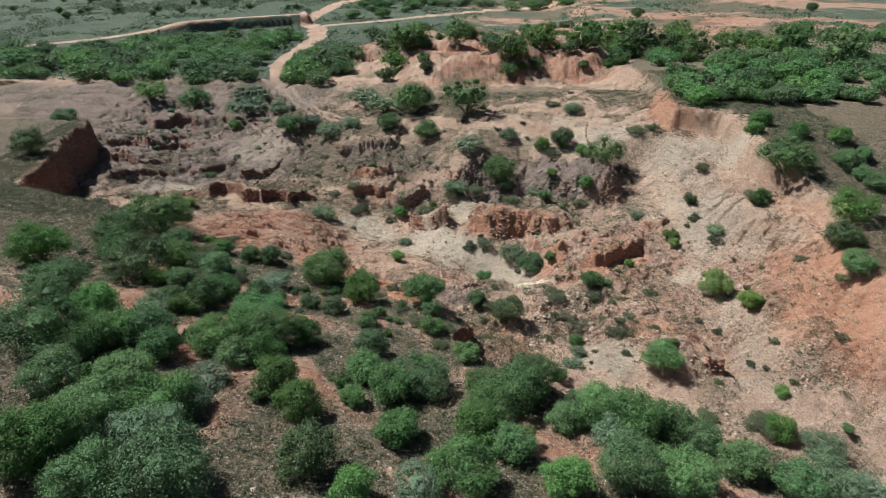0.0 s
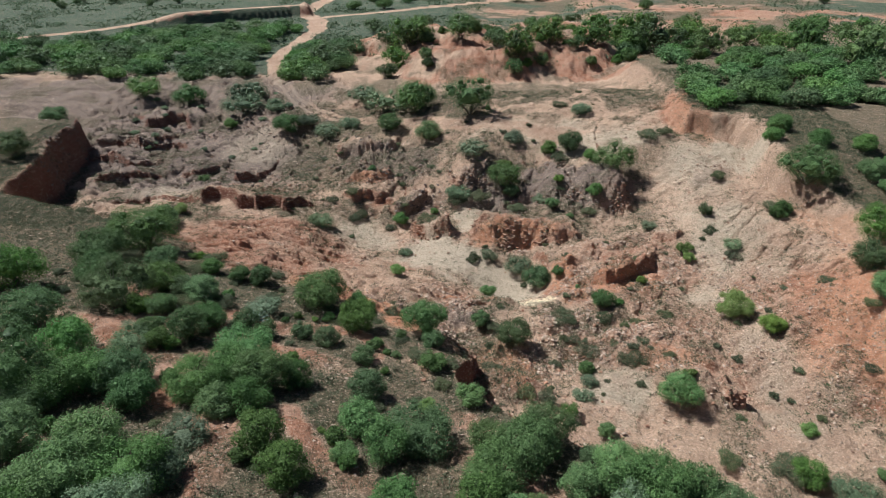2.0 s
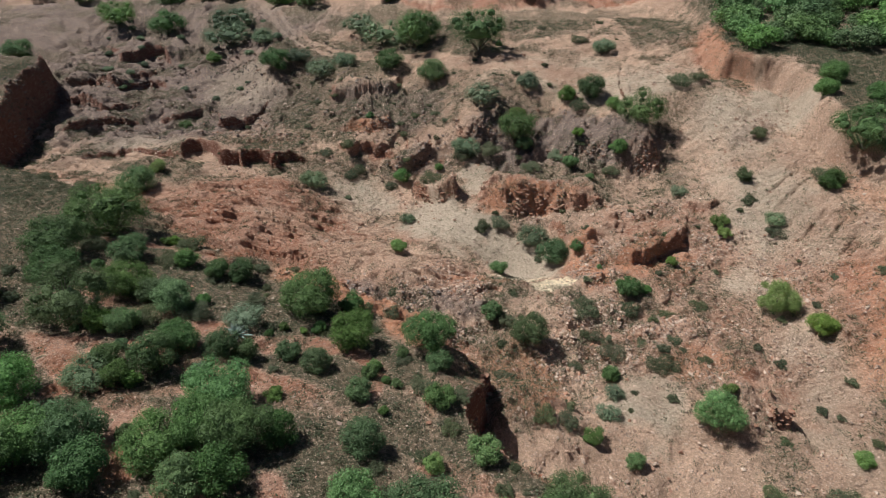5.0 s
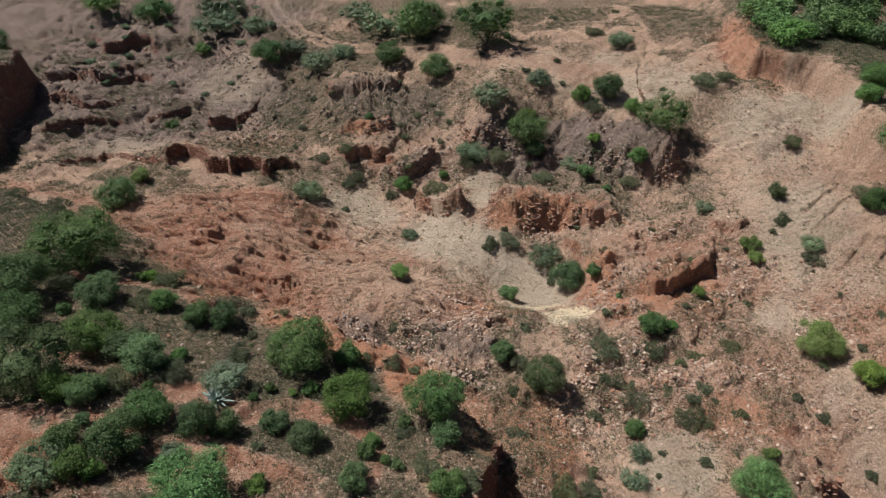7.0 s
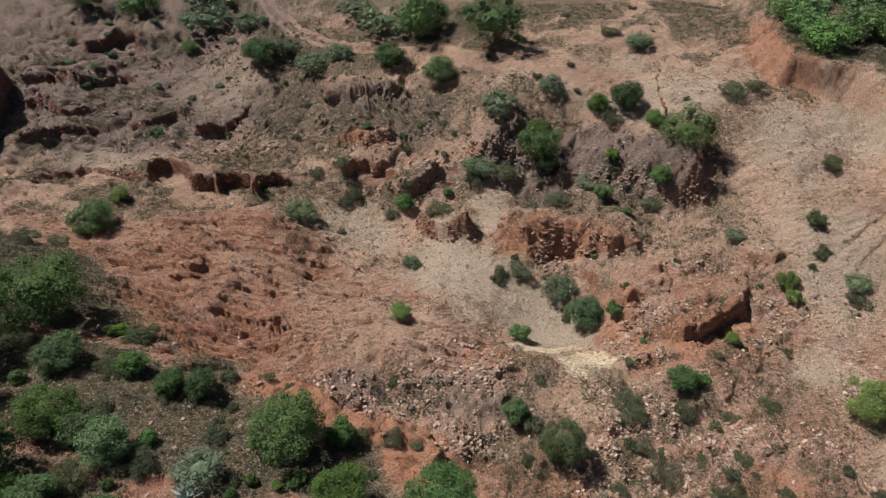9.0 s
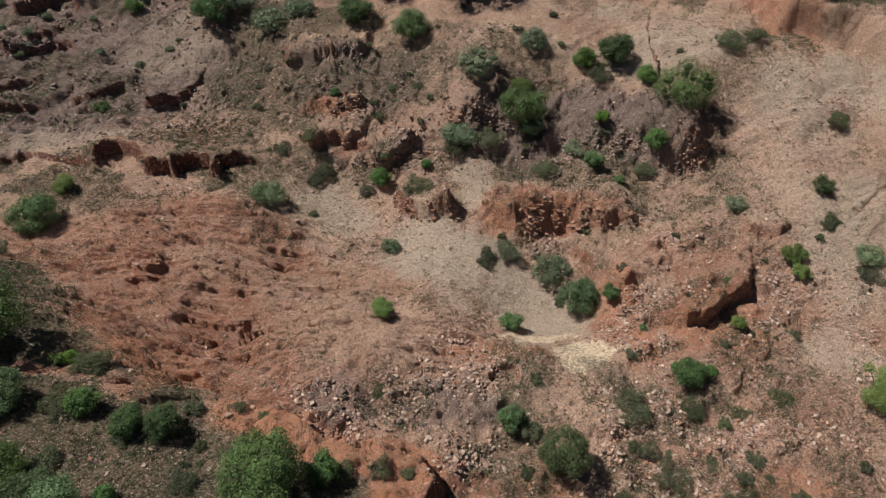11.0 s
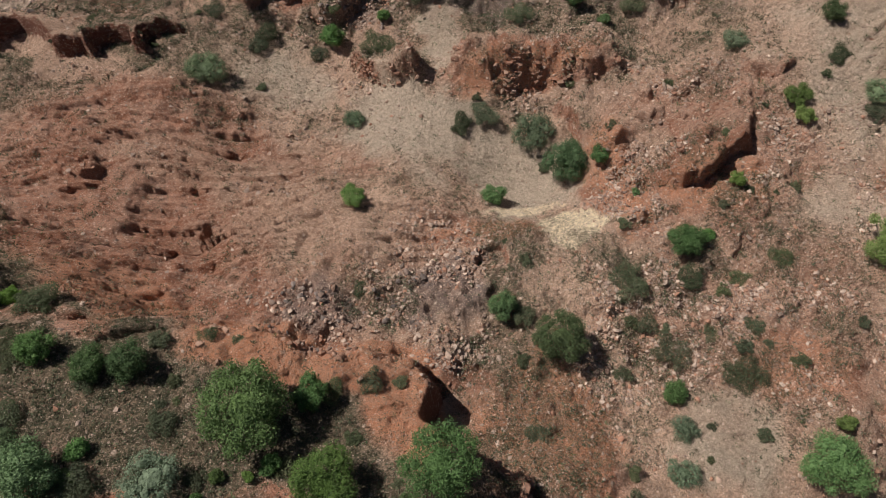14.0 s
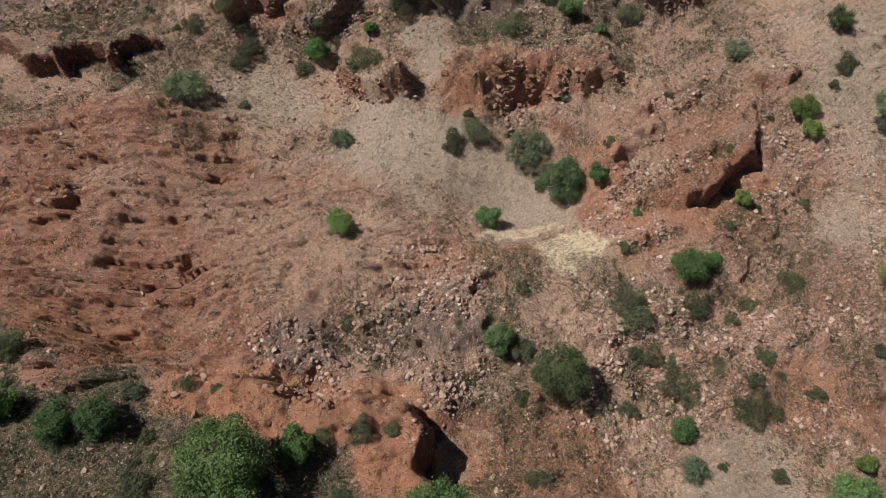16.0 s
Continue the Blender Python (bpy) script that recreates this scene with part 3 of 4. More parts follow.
    vivid = np.maximum.reduce([0.9 * patch(x, y, 13.2, 62.6, 1.7, 4.6, 0), 0.9 * patch(x, y, 1.3, 41.8, 0.9, 1.2, 0), 0.8 * patch(x, y, 8.5, 73.8, 5.5, 1.5, 0), 0.75 * patch(x, y, 36.5, 49, 5.5, 10, 8), 0.95 * patch(x, y, 5, 46, 3.4, 4.4, 0), 0.7 * patch(x, y, 3, 60, 4.0, 1.1, 0), 0.7 * patch(x, y, 19.5, 60.5, 4, 2.5, 0), 0.6 * patch(x, y, -20, 56.5, 7, 2.2, -25),
                               0.8 * patch(x, y, -11.4, 91.5, 3.2, 1.2, 0), 0.6 * patch(x, y, 19.5, 46.5, 3.5, 2.5, 0), 0.6 * patch(x, y, 35.8, 95, 2.2, 9, 0), 0.5 * patch(x, y, 40, 62, 2.0, 9, 10)])
    return dict(vivid=vivid, orange=orange, pale=pale, cream=cream, grey=grey, green=green, stony=stony, ledged=ledged, upper=upper, track=track, meadow=meadow * (1 - track), rock=rock)


# wheel tracks and the far roads: lines of x, y, half width
TRACKS = [[(-40, 206, 2.8), (-41, 185, 2.0), (-42, 160, 1.9), (-37, 141, 1.9), (-32.5, 132, 1.5), (-29, 124, 1.3), (-24, 117, 1.2), (-19, 113, 1.2), (-12, 110, 1.3), (-5, 107, 1.4), (-1, 105, 1.6), (8, 100, 2.2), (17, 96, 3.0)],
          [(-33, 136, 1.3), (-23, 141, 1.4), (-19, 149, 1.5), (-19, 168, 1.6), (-14, 178, 1.6)],
          [(-300, 140, 2.2), (-129, 188, 2.2), (-89, 214, 2.4), (-72, 230, 2.6), (-51, 242, 3.0), (-44, 228, 3.4), (-40, 206, 3.0)],
          [(-51, 242, 2.6), (-52, 270, 3.0), (-49, 318, 3.6), (-20, 380, 4)],
          [(-42, 235, 2.2), (-30, 246, 2.4), (-6, 269, 2.6), (42, 298, 3), (73, 322, 3.2), (200, 400, 4)]]


# bare red strips between the bushes of the near level
RED_STRIPS = [[(-25.7, 47.6, 0.9), (-22.8, 45.5, 0.9), (-19.8, 44.2, 0.9), (-17.3, 43.5, 0.9), (-13.8, 43.5, 0.9)],
              [(-12.1, 43.1, 0.75), (-9.9, 43.7, 0.75), (-7.3, 41.8, 0.75), (-5.2, 40.6, 0.75), (-4.8, 38.3, 0.75)],
              [(-28.7, 55.1, 0.6), (-25.6, 54.7, 0.6), (-21.3, 54.1, 0.6), (-18.0, 52.9, 0.6)],
              [(-25.2, 40.5, 1.2), (-21.6, 38.1, 1.2), (-17.2, 34.9, 1.2), (-16.2, 31.1, 1.2)],
              [(-13.3, 31.1, 1.1), (-11.6, 28.0, 1.1), (-10.9, 23.5, 1.1)],
              [(-8.8, 31.0, 1), (-6.4, 27.2, 1), (-3.8, 25.5, 1)],
              [(-23.8, 40.2, 0.8), (-22.0, 40.7, 0.8), (-21.2, 37.0, 0.8), (-21.6, 36.4, 0.8)],
              [(-16.9, 36.8, 0.7), (-14.5, 37.3, 0.7), (-11.9, 39.6, 0.7)],
              [(-20.3, 40.9, 0.5), (-17.1, 40.4, 0.5), (-16.1, 41.4, 0.5)]]


def tracks(x, y):
    best = np.zeros(np.shape(x))
    for line in TRACKS:
        d, _, half = along(x, y, line)
        whole = ease(1.15, 0.75, np.abs(d) / half + 0.25 * rough(x, y, 2.5, 91))
        ruts = ease(0.42, 0.22, np.abs(np.abs(d) - 0.8 + 0.1 * rough(x, y, 3, 92)))
        best = np.maximum(best, np.where(half < 1.62, np.maximum(ruts, 0.25 * whole), whole))
    return best


def surface(x, y, zone=None):
    """The ground with its relief."""
    x, y = np.asarray(x, float), np.asarray(y, float)
    zone = zone or zones(x, y)
    base = zone["level"] if "level" in zone else level(x, y)
    z = base
    bare = 1 - 0.6 * zone["green"] * zone["upper"]
    calm = bare * (1 - (0.8 - 0.35 * ease(18, 26, x)) * zone["pale"]) * (1 - 0.8 * zone["cream"]) * ease(190, 165, y)
    wild = (0.15 + 0.14 * zone["stony"] + 0.2 * zone["grey"] + 0.06 * zone["orange"]) * calm * (1 - 0.65 * ledged_land(x, y))
    z = z + wild * layers(x, y, 3.4, 101, 6, 0.6)
    z = z + wild * (0.75 - np.abs(layers(x, y, 2.6, 111, 5, 0.58)) * 1.5)
    lumpy = calm * (0.25 + zone["stony"]) * ease(-0.5, 0.5, layers(x, y, 4, 141, 3))
    z = z + lumpy * (0.34 * heaps(x, y, 1.25, 151) + 0.20 * heaps(x, y, 0.55, 161)) + (0.09 * heaps(x, y, 0.6, 171) + 0.08 * heaps(x, y, 0.33, 175) + 0.10 * layers(x, y, 1.3, 181, 4, 0.6) * (1 - 0.7 * zone["pale"])) * bare * ease(110, 90, y)
    z = z + zone["rock"] * (0.30 * heaps(x, y, 2.2, 191) + 0.10 * heaps(x, y, 0.7, 195) - 0.22 * ease(0.10, 0.0, np.abs(layers(x + 0.5 * y, 0.45 * y - 0.2 * x, 0.9, 197, 3))))
    # bedded rock: thin layers whose broken edges face the near side
    dip = 0.30 * (0.97 * y - 0.20 * x) - 0.35 * base + 0.24 * layers(x, y, 8, 121, 2) + 0.03 * rough(x, y, 0.5, 129)
    for thick, lift, seed in ((0.62, 0.66, 121), (0.23, 0.34, 125)):
        f = (dip / thick) % 1.0
        z = z + zone["ledged"] * lift * (ease(0.93, 0.99, f) - f) * ease(-1.1, 0.1, layers(x, y, 5, seed + 60, 3))
    cut = zone.get("steep", 0.0) * (y < 130) * (1 - 0.8 * zone["rock"])
    z = z + cut * (0.17 * heaps(x, y, 1.3, 201) + 0.11 * heaps(x, y, 0.6, 205))
    for thick, seed in ((0.46, 122), (0.19, 126)):
        f = ((z + 0.10 * x - 0.05 * y + 0.30 * layers(x, y, 4, seed, 3)) / thick) % 1.0
        z = z + 0.6 * cut * thick * (1 - zone["ledged"]) * (ease(0.85, 0.985, f) - f)
    z = z + 0.07 * zone["ledged"] * layers(x, y, 0.7, 127, 3)
    a, b = 0.96 * x - 0.28 * y + 1.2 * rough(x, y, 7, 221), 0.28 * x + 0.96 * y + 0.8 * rough(x, y, 5, 223)
    z = z + 0.22 * zone["ledged"] * (0.5 - np.abs(layers(a / 5.0, b, 2.4, 225, 5, 0.55))) + 0.4 * zone["ledged"] * layers(x, y, 6, 231, 3)
    slope = ease(24, 31, x) * ease(48, 40, x) * ease(30, 40, y) * ease(96, 88, y)
    z = z - 0.16 * slope * np.abs(layers(x + 1.5 * rough(x, y, 6, 131), 4.5 * y, 5.5, 133, 3))
    return z

# ---- the ground: one sheet, finest where the camera passes ----
def spread(stops, inner):
    """Grid lines with a step between each two stops, and ever wider steps out to the horizon."""
    lines = [stops[0]]
    for k, step in enumerate(inner):
        count = int(round((stops[k + 1] - stops[k]) / step))
        lines += list(np.linspace(stops[k], stops[k + 1], count + 1)[1:])
    low, high = [], []
    for start, way, kept, step in ((stops[0], -1, low, inner[0]), (stops[-1], 1, high, inner[-1])):
        at = start
        while abs(at - start) < 3200:
            step *= 1.11
            at += way * step
            kept.append(at)
    return np.array(low[::-1] + lines + high)


def link_mesh(name, verts, loops, sizes, material, parent=None, smooth=False, label=""):
    """A mesh object from flat arrays of corners."""
    me = bpy.data.meshes.new(name)
    me.vertices.add(len(verts))
    me.vertices.foreach_set("co", np.asarray(verts, np.float32).ravel())
    me.loops.add(len(loops))
    me.loops.foreach_set("vertex_index", np.asarray(loops, np.int32))
    me.polygons.add(len(sizes))
    starts = np.concatenate(([0], np.cumsum(sizes)[:-1])).astype(np.int32)
    me.polygons.foreach_set("loop_start", starts)
    me.update(calc_edges=True)
    me.polygons.foreach_set("use_smooth", np.full(len(sizes), smooth))
    me.materials.append(material)
    ob = new(name, me)
    if parent:
        ob.parent = parent
    if label:
        tagged(ob, label)
    return ob


gx = spread([-130, -66, -33, -27, 27, 42, 62, 112], [1.0, 0.27, 0.2, 0.14, 0.2, 0.42, 1.0])
gy = spread([14, 40, 80, 96, 120, 186, 244], [0.34, 0.14, 0.19, 0.28, 0.75, 1.1])
X, Y = np.meshgrid(gx, gy)
zone = zones(X, Y)
# fresh red earth and rock show on steep cuts; some faces carry painted shade
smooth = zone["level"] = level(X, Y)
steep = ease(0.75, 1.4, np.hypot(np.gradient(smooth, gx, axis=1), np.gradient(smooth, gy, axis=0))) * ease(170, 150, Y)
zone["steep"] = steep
# near wall, niches and far bank: shade painted in with the dark earth
zone["shaded_earth"] = steep * ease(-2.6, -1.8, X) * ease(4.5, 3.5, X) * ease(35, 37, Y) * ease(49.5, 48.5, Y) + steep * ease(-14, -20, X) * ease(74, 78, Y) + ease(0.75, 1.4, np.hypot(np.gradient(smooth, gx, axis=1), np.gradient(smooth, gy, axis=0))) * ease(-40, -44, X) * ease(140, 150, Y)
right_brink = along(*wander(X, Y), BRINK_RIGHT)[0]
crumbly = np.where((X > 28) & (Y > 52), ease(-0.6, -1.4, right_brink + 0.4 * rough(X, Y, 2, 301)), 1.0)
zone["orange"] = np.maximum(zone["orange"], 0.9 * steep * crumbly * (1 - 0.8 * zone["grey"]))
zone["green"] = zone["green"] * (1 - 0.85 * steep)
zone["bare_rock"] = np.maximum(zone["rock"], zone["vivid"])
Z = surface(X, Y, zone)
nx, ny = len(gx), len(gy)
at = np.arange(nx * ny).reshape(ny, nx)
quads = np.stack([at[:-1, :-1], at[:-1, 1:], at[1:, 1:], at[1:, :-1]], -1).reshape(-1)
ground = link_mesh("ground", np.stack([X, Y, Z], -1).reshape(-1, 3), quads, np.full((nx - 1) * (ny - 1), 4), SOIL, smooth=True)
for key, names in (("ground_one", ("orange", "pale", "grey")), ("ground_two", ("green", "stony", "cream")), ("ground_three", ("meadow", "bare_rock", "shaded_earth"))):
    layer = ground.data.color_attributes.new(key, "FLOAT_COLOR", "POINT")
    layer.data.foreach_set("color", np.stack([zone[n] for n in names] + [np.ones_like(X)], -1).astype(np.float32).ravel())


def ground_at(x, y, Z=Z):
    """The height of the built ground, or another field on its grid."""
    x, y = np.asarray(x, float), np.asarray(y, float)
    i, j = np.clip(np.searchsorted(gx, x) - 1, 0, nx - 2), np.clip(np.searchsorted(gy, y) - 1, 0, ny - 2)
    u, v = (x - gx[i]) / (gx[i + 1] - gx[i]), (y - gy[j]) / (gy[j + 1] - gy[j])
    return (Z[j, i] * (1 - u) + Z[j, i + 1] * u) * (1 - v) + (Z[j + 1, i] * (1 - u) + Z[j + 1, i + 1] * u) * v


tagged(ground, "red and grey dug earth with steep banks and pits", "ground", kind="structure")


# ---- bushes and small trees ----
def sprays(rng, middles, out, long, wide, loose=0.7):
    """Leaf sprays: one pointed three-cornered face at each middle, turned mostly outwards."""
    n = len(middles)
    normal = out * 0.9 + rng.normal(size=(n, 3)) * loose + np.array([0, 0, 0.3])
    normal /= np.linalg.norm(normal, axis=1)[:, None]
    a = np.cross(normal, rng.normal(size=(n, 3)))
    a /= np.linalg.norm(a, axis=1)[:, None]
    b = np.cross(normal, a)
    long, wide = long * rng.uniform(0.6, 1.4, (n, 1)), wide * rng.uniform(0.6, 1.4, (n, 1))
    return np.stack([middles - a * long, middles + a * long * 0.6 + b * wide, middles + a * long * 0.6 - b * wide], 1).reshape(-1, 3)


def crown_mesh(rng, radius, high, lobes, leaf, count, flat=0.75, low=0.12, thin=0.0):
    """The crown of a bush: a dome of many overlapping lobes, leaves on and just inside their skins, gaps between."""
    middle, size = np.array([0, 0, high * (0.42 + 0.4 * low)]), np.array([radius * 0.68, radius * 0.68, high * (0.40 - 0.2 * low)])
    size[:2] *= rng.uniform(0.85, 1.15, 2)
    if thin > 0.5:
        size *= 0.55
    spots = [(middle, size)]
    for k in range(lobes):
        d = rng.normal(size=3)
        d[2] = abs(d[2]) * 0.9 - 0.25
        d /= np.linalg.norm(d)
        reach = radius * rng.uniform(0.13, 0.36)
        far = rng.uniform(0.5, 2.1) if thin > 0.5 else rng.uniform(0.75, 1.2)
        spots.append((middle + d * size * far * (1.0, 1.0, 0.7 if thin > 0.5 else 1.0), np.array([reach, reach, reach * (0.55 + 0.45 * flat)])))
    area = np.array([s[0] * (s[1] + s[2]) for _, s in spots])
    middles, outs, seen = [], [], 0
    cores = []
    ico = bmesh.new()
    bmesh.ops.create_icosphere(ico, subdivisions=1, radius=1.0)
    corner = np.array([v.co[:] for v in ico.verts])
    faces = np.array([[v.index for v in f.verts] for f in ico.faces])
    ico.free()
    for k, (c, s) in enumerate(spots):
        n = int(2.2 * count * area[k] / area.sum())
        d = rng.normal(size=(n, 3))
        d /= np.linalg.norm(d, axis=1)[:, None]
        p = c + d * s * (1.04 - 0.42 * rng.uniform(size=(n, 1)) ** 1.3 + 0.15 * rng.normal(size=(n, 1)))
        keep = p[:, 2] > 0.03
        for j, (c2, s2) in enumerate(spots):
            if j != k:
                keep &= (((p - c2) / s2) ** 2).sum(1) > 0.6
        middles.append(p[keep])
        outs.append((d / s)[keep] / np.linalg.norm((d / s)[keep], axis=1)[:, None])
        if thin < 0.5:
            core = c + corner * s * (0.56 if k == 0 else 0.42) * (1 + 0.12 * rng.normal(size=(len(corner), 1)))
            core[:, 2] = np.maximum(core[:, 2], 0.0)
            cores.append((core, faces))
    middles, outs = np.concatenate(middles), np.concatenate(outs)
    if len(middles) > count:
        pick = rng.permutation(len(middles))[:count]
        middles, outs = middles[pick], outs[pick]
    verts = [sprays(rng, middles, outs, leaf, leaf * 0.55)]
    tris = [np.arange(len(verts[0])).reshape(-1, 3)]
    base = len(verts[0])
    for core, f in cores:
        verts.append(core)
        tris.append(f + base)
        base += len(core)
    return np.concatenate(verts), np.concatenate(tris), [(c, s[0]) for c, s in spots[1:]]


def stem_mesh(rng, spots, radius, thick):
    """Bent, tapering stems from the root to each lobe."""
    verts, loops, sizes = [], [], []
    for c, size in spots:
        root = np.array([rng.uniform(-0.06, 0.06) * radius, rng.uniform(-0.06, 0.06) * radius, -0.15])
        bend = (root + c) / 2 + np.array([rng.uniform(-0.1, 0.1) * radius, rng.uniform(-0.1, 0.1) * radius, 0.1 * radius])
        base = len(verts)
        for k in range(5):
            f = k / 4
            p = root * (1 - f) ** 2 + 2 * f * (1 - f) * bend + c * f * f
            r = thick * (1 - 0.8 * f)
            for j in range(5):
                verts.append(p + r * np.array([math.cos(j * 1.2566), math.sin(j * 1.2566), 0]))
        for k in range(4):
            for j in range(5):
                loops += [base + 5 * k + j, base + 5 * k + (j + 1) % 5, base + 5 * k + 5 + (j + 1) % 5, base + 5 * k + 5 + j]
                sizes.append(4)
    return np.array(verts), loops, sizes


def bush(name, label, category, seed, radius, high, lobes, leaf, count, material, flat=0.75, low=0.12):
    """A bush: stems and crown under an empty at its root."""
    rng = np.random.default_rng(seed)
    top = new(name)
    top.empty_display_size = 0.3
    verts, tris, spots = crown_mesh(rng, radius, high, lobes, leaf, count, flat, low, 1.0 if material in (LEAF_LOW, LEAF_LIME) else 0.0)
    link_mesh("crown", verts, tris.ravel(), np.full(len(tris), 3), material, top)
    sv, sl, ss = stem_mesh(rng, spots[:7], radius, 0.03 + 0.025 * radius)
    link_mesh("stem", sv, sl, ss, BARK, top, True)
    return tagged(top, label, category)


BUSHES_BUILT = {}
# kind: name, label, category, material, height to radius, lobes, leaf, flatness, clear stem, group
KINDS = {
    "dense": ("bush", "dark green dense rounded bush on dry red ground", "bush", LEAF_DENSE, 1.5, 30, 0.046, 0.9, 0.0, "dense bushes"),
    "feathery": ("thorn_bush", "mid-green feathery thorn bush with spreading crown", "bush", LEAF_FEATHERY, 1.35, 32, 0.046, 0.7, 0.0, "feathery thorn bushes"),
    "greyish": ("grey_bush", "grey-green thin twiggy bush on stony ground", "bush", LEAF_GREYISH, 0.85, 32, 0.038, 0.7, 0.0, "grey-green bushes"),
    "lime": ("young_bush", "bright yellow-green young bush with loose leaves", "bush", LEAF_LIME, 1.25, 15, 0.045, 0.75, 0.05, "yellow-green bushes"),
    "low": ("low_shrub", "dull green low straggling shrub among stones", "shrub", LEAF_LOW, 0.6, 22, 0.042, 0.6, 0.0, "low shrubs"),
    "far": ("bush", "dark green rounded bush on far dry ground", "bush", LEAF_DENSE, 1.3, 18, 0.11, 0.9, 0.0, "far bushes"),
    "acacia": ("acacia_tree", "broad low green acacia tree of the thicket", "tree", LEAF_FEATHERY, 1.0, 24, 0.12, 0.6, 0.03, "acacia thicket"),
}
SIZES = (0.5, 0.85, 1.35, 2.0, 3.0, 4.2)


def plant(kind, x, y, r):
    """Sets a bush of that kind and radius on the ground; alike ones share their meshes."""
    name, label, category, material, tall, lobes, leaf, flat, low, group = KINDS[kind]
    size = min(range(len(SIZES)), key=lambda k: abs(math.log(SIZES[k] / r)))
    key = (kind, size, (int(x * 7) + int(y * 13)) % 3)
    z = float(ground_at(x, y))
    turn, base = (x * 97 + y * 57) % 360, SIZES[size]
    if kind == "acacia":
        count = 2000
    elif kind == "far":
        count = 1700
    else:
        count = int(min(13000, 500 + 4300 * base ** 1.5))
    if kind in ("greyish", "low"):
        count = int(count * 0.75)
    if key not in BUSHES_BUILT:
        ob = bush(name, label, category, 100 + 31 * len(BUSHES_BUILT), base, base * tall, lobes, leaf * (0.6 + 0.4 * base ** 0.6), count, material, flat, low)
        tagged(ob, group=group)
        BUSHES_BUILT[key] = ob
        ob.matrix_world = pose(x, y, z - 0.03, 0, 0, turn) @ Matrix.Scale(r / base, 4)
        return ob
    ob = copy_thing(BUSHES_BUILT[key], Matrix.Identity(4))
    ob.matrix_basis = pose(x, y, z - 0.03, 0, 0, turn) @ Matrix.Scale(r / base, 4)
    return ob


# where they stand: x, y, radius
DENSE_A = [(-17.8, 20, 1.74), (-6.1, 20.7, 1.37), (1.7, 24.3, 1.24), (-7.6, 25.5, 1.2), (-20.5, 25.9, 1.46), (-9.3, 27.6, 1.27), (-3, 27.8, 1.26), (4.4, 28.2, 1.68), (-5.8, 28.8, 0.56), (2.3, 28.9, 1.18), (5.6, 30.1, 1.45), (-21.6, 30.5, 1.62), (-23.9, 30.9, 2.43), (-11, 30.9, 1.19), (-10.9, 33.2, 1.55), (-9, 33.9, 0.98), (24.8, 34.6, 1.17), (-18, 37.3, 0.56), (-18.9, 37.4, 0.82), (-17.5, 38.9, 1.33), (-20.2, 39, 0.85), (-14.2, 40.8, 1.03), (-12.9, 41, 0.77), (-22.4, 42.4, 0.89), (-24.4, 43.3, 2.26), (-6.7, 43.5, 1.47), (-1.6, 43.7, 1.62), (-33, 45.1, 2.03)]
DENSE_B = [(-10.2, 47.2, 1.98), (-22.8, 47.3, 1.62), (-28.5, 48.5, 1.59), (-15.9, 50.5, 0.93), (6.4, 50.8, 1.45), (-30.3, 51.9, 2), (39.1, 54.1, 1.69), (-28.9, 57.2, 3.06), (41.9, 57.7, 2.17), (37.1, 66.9, 1.16), (30.7, 71.2, 0.82), (22.4, 83, 2.55), (-58.6, 84.3, 2.43), (8.5, 87.4, 2.36), (18.2, 91.4, 1.72), (15.2, 91.8, 1.17), (4, 105.9, 4.06), (-5.6, 111.4, 3.16), (-4.8, 113.8, 2.78), (15.5, 140.8, 3.42), (-11.7, 152.7, 2.12), (-7.7, 154.4, 3.73), (24.5, 156.4, 2.73), (5.9, 164.4, 2.55), (63.5, 175.9, 3.55), (68.4, 230.4, 2.07), (132.9, 237.5, 1.88)]
FEATHERY_A = [(-14.9, 18.6, 1.49), (-11.8, 18.9, 1.95), (-4, 19, 1), (0.9, 20.5, 1.51), (5.6, 20.6, 1.21), (8.8, 21.4, 1.55), (11.5, 21.4, 1.46), (-17.2, 21.5, 1.56), (17.4, 21.7, 1.15), (15.1, 23.1, 1.33), (3.4, 23.2, 1.19), (-17.1, 23.8, 1.63), (-2.3, 23.8, 1.2), (-14.3, 24.4, 1.6), (13.8, 25, 1.18), (-16.6, 25.6, 1.69), (6.6, 25.8, 1.06), (10.5, 25.8, 1.65), (12.2, 25.9, 1.38), (2.4, 26, 1.49), (8.9, 26.6, 1.52), (-5.1, 27.2, 0.71), (7.9, 28.3, 0.7), (-22, 28.9, 1.23), (-1.3, 29.4, 1.71), (-4.7, 30.4, 1.28), (-12.5, 30.5, 1.19), (-17.1, 30.6, 1.37)]
FEATHERY_B = [(-20.5, 32.1, 1.54), (-14.6, 32.4, 1.46), (-18.9, 32.7, 1.63), (-12.9, 33.7, 1.49), (1.6, 33.8, 0.91), (-4.7, 33.9, 1.14), (-23.6, 35.5, 1.61), (-12.8, 36.5, 1.73), (-5.5, 37.9, 0.76), (-0.8, 37.9, 0.88), (11.8, 38.2, 0.65), (-28.6, 39.5, 1.89), (-8.4, 40.5, 0.93), (-20.1, 40.5, 0.41), (-4.9, 40.8, 0.44), (-17, 41.2, 1.25), (-0.9, 41.4, 0.78), (18.3, 41.6, 1.48), (-10.5, 41.7, 0.77), (-20.8, 42.3, 1.05), (-9.1, 44.8, 0.48), (-18.9, 45.3, 1.36), (-17.4, 46.4, 0.51), (-20.8, 46.5, 1.12), (12.3, 46.9, 0.73), (-7.4, 48, 0.9), (38, 49.8, 1.43), (-17.8, 50.6, 0.94)]
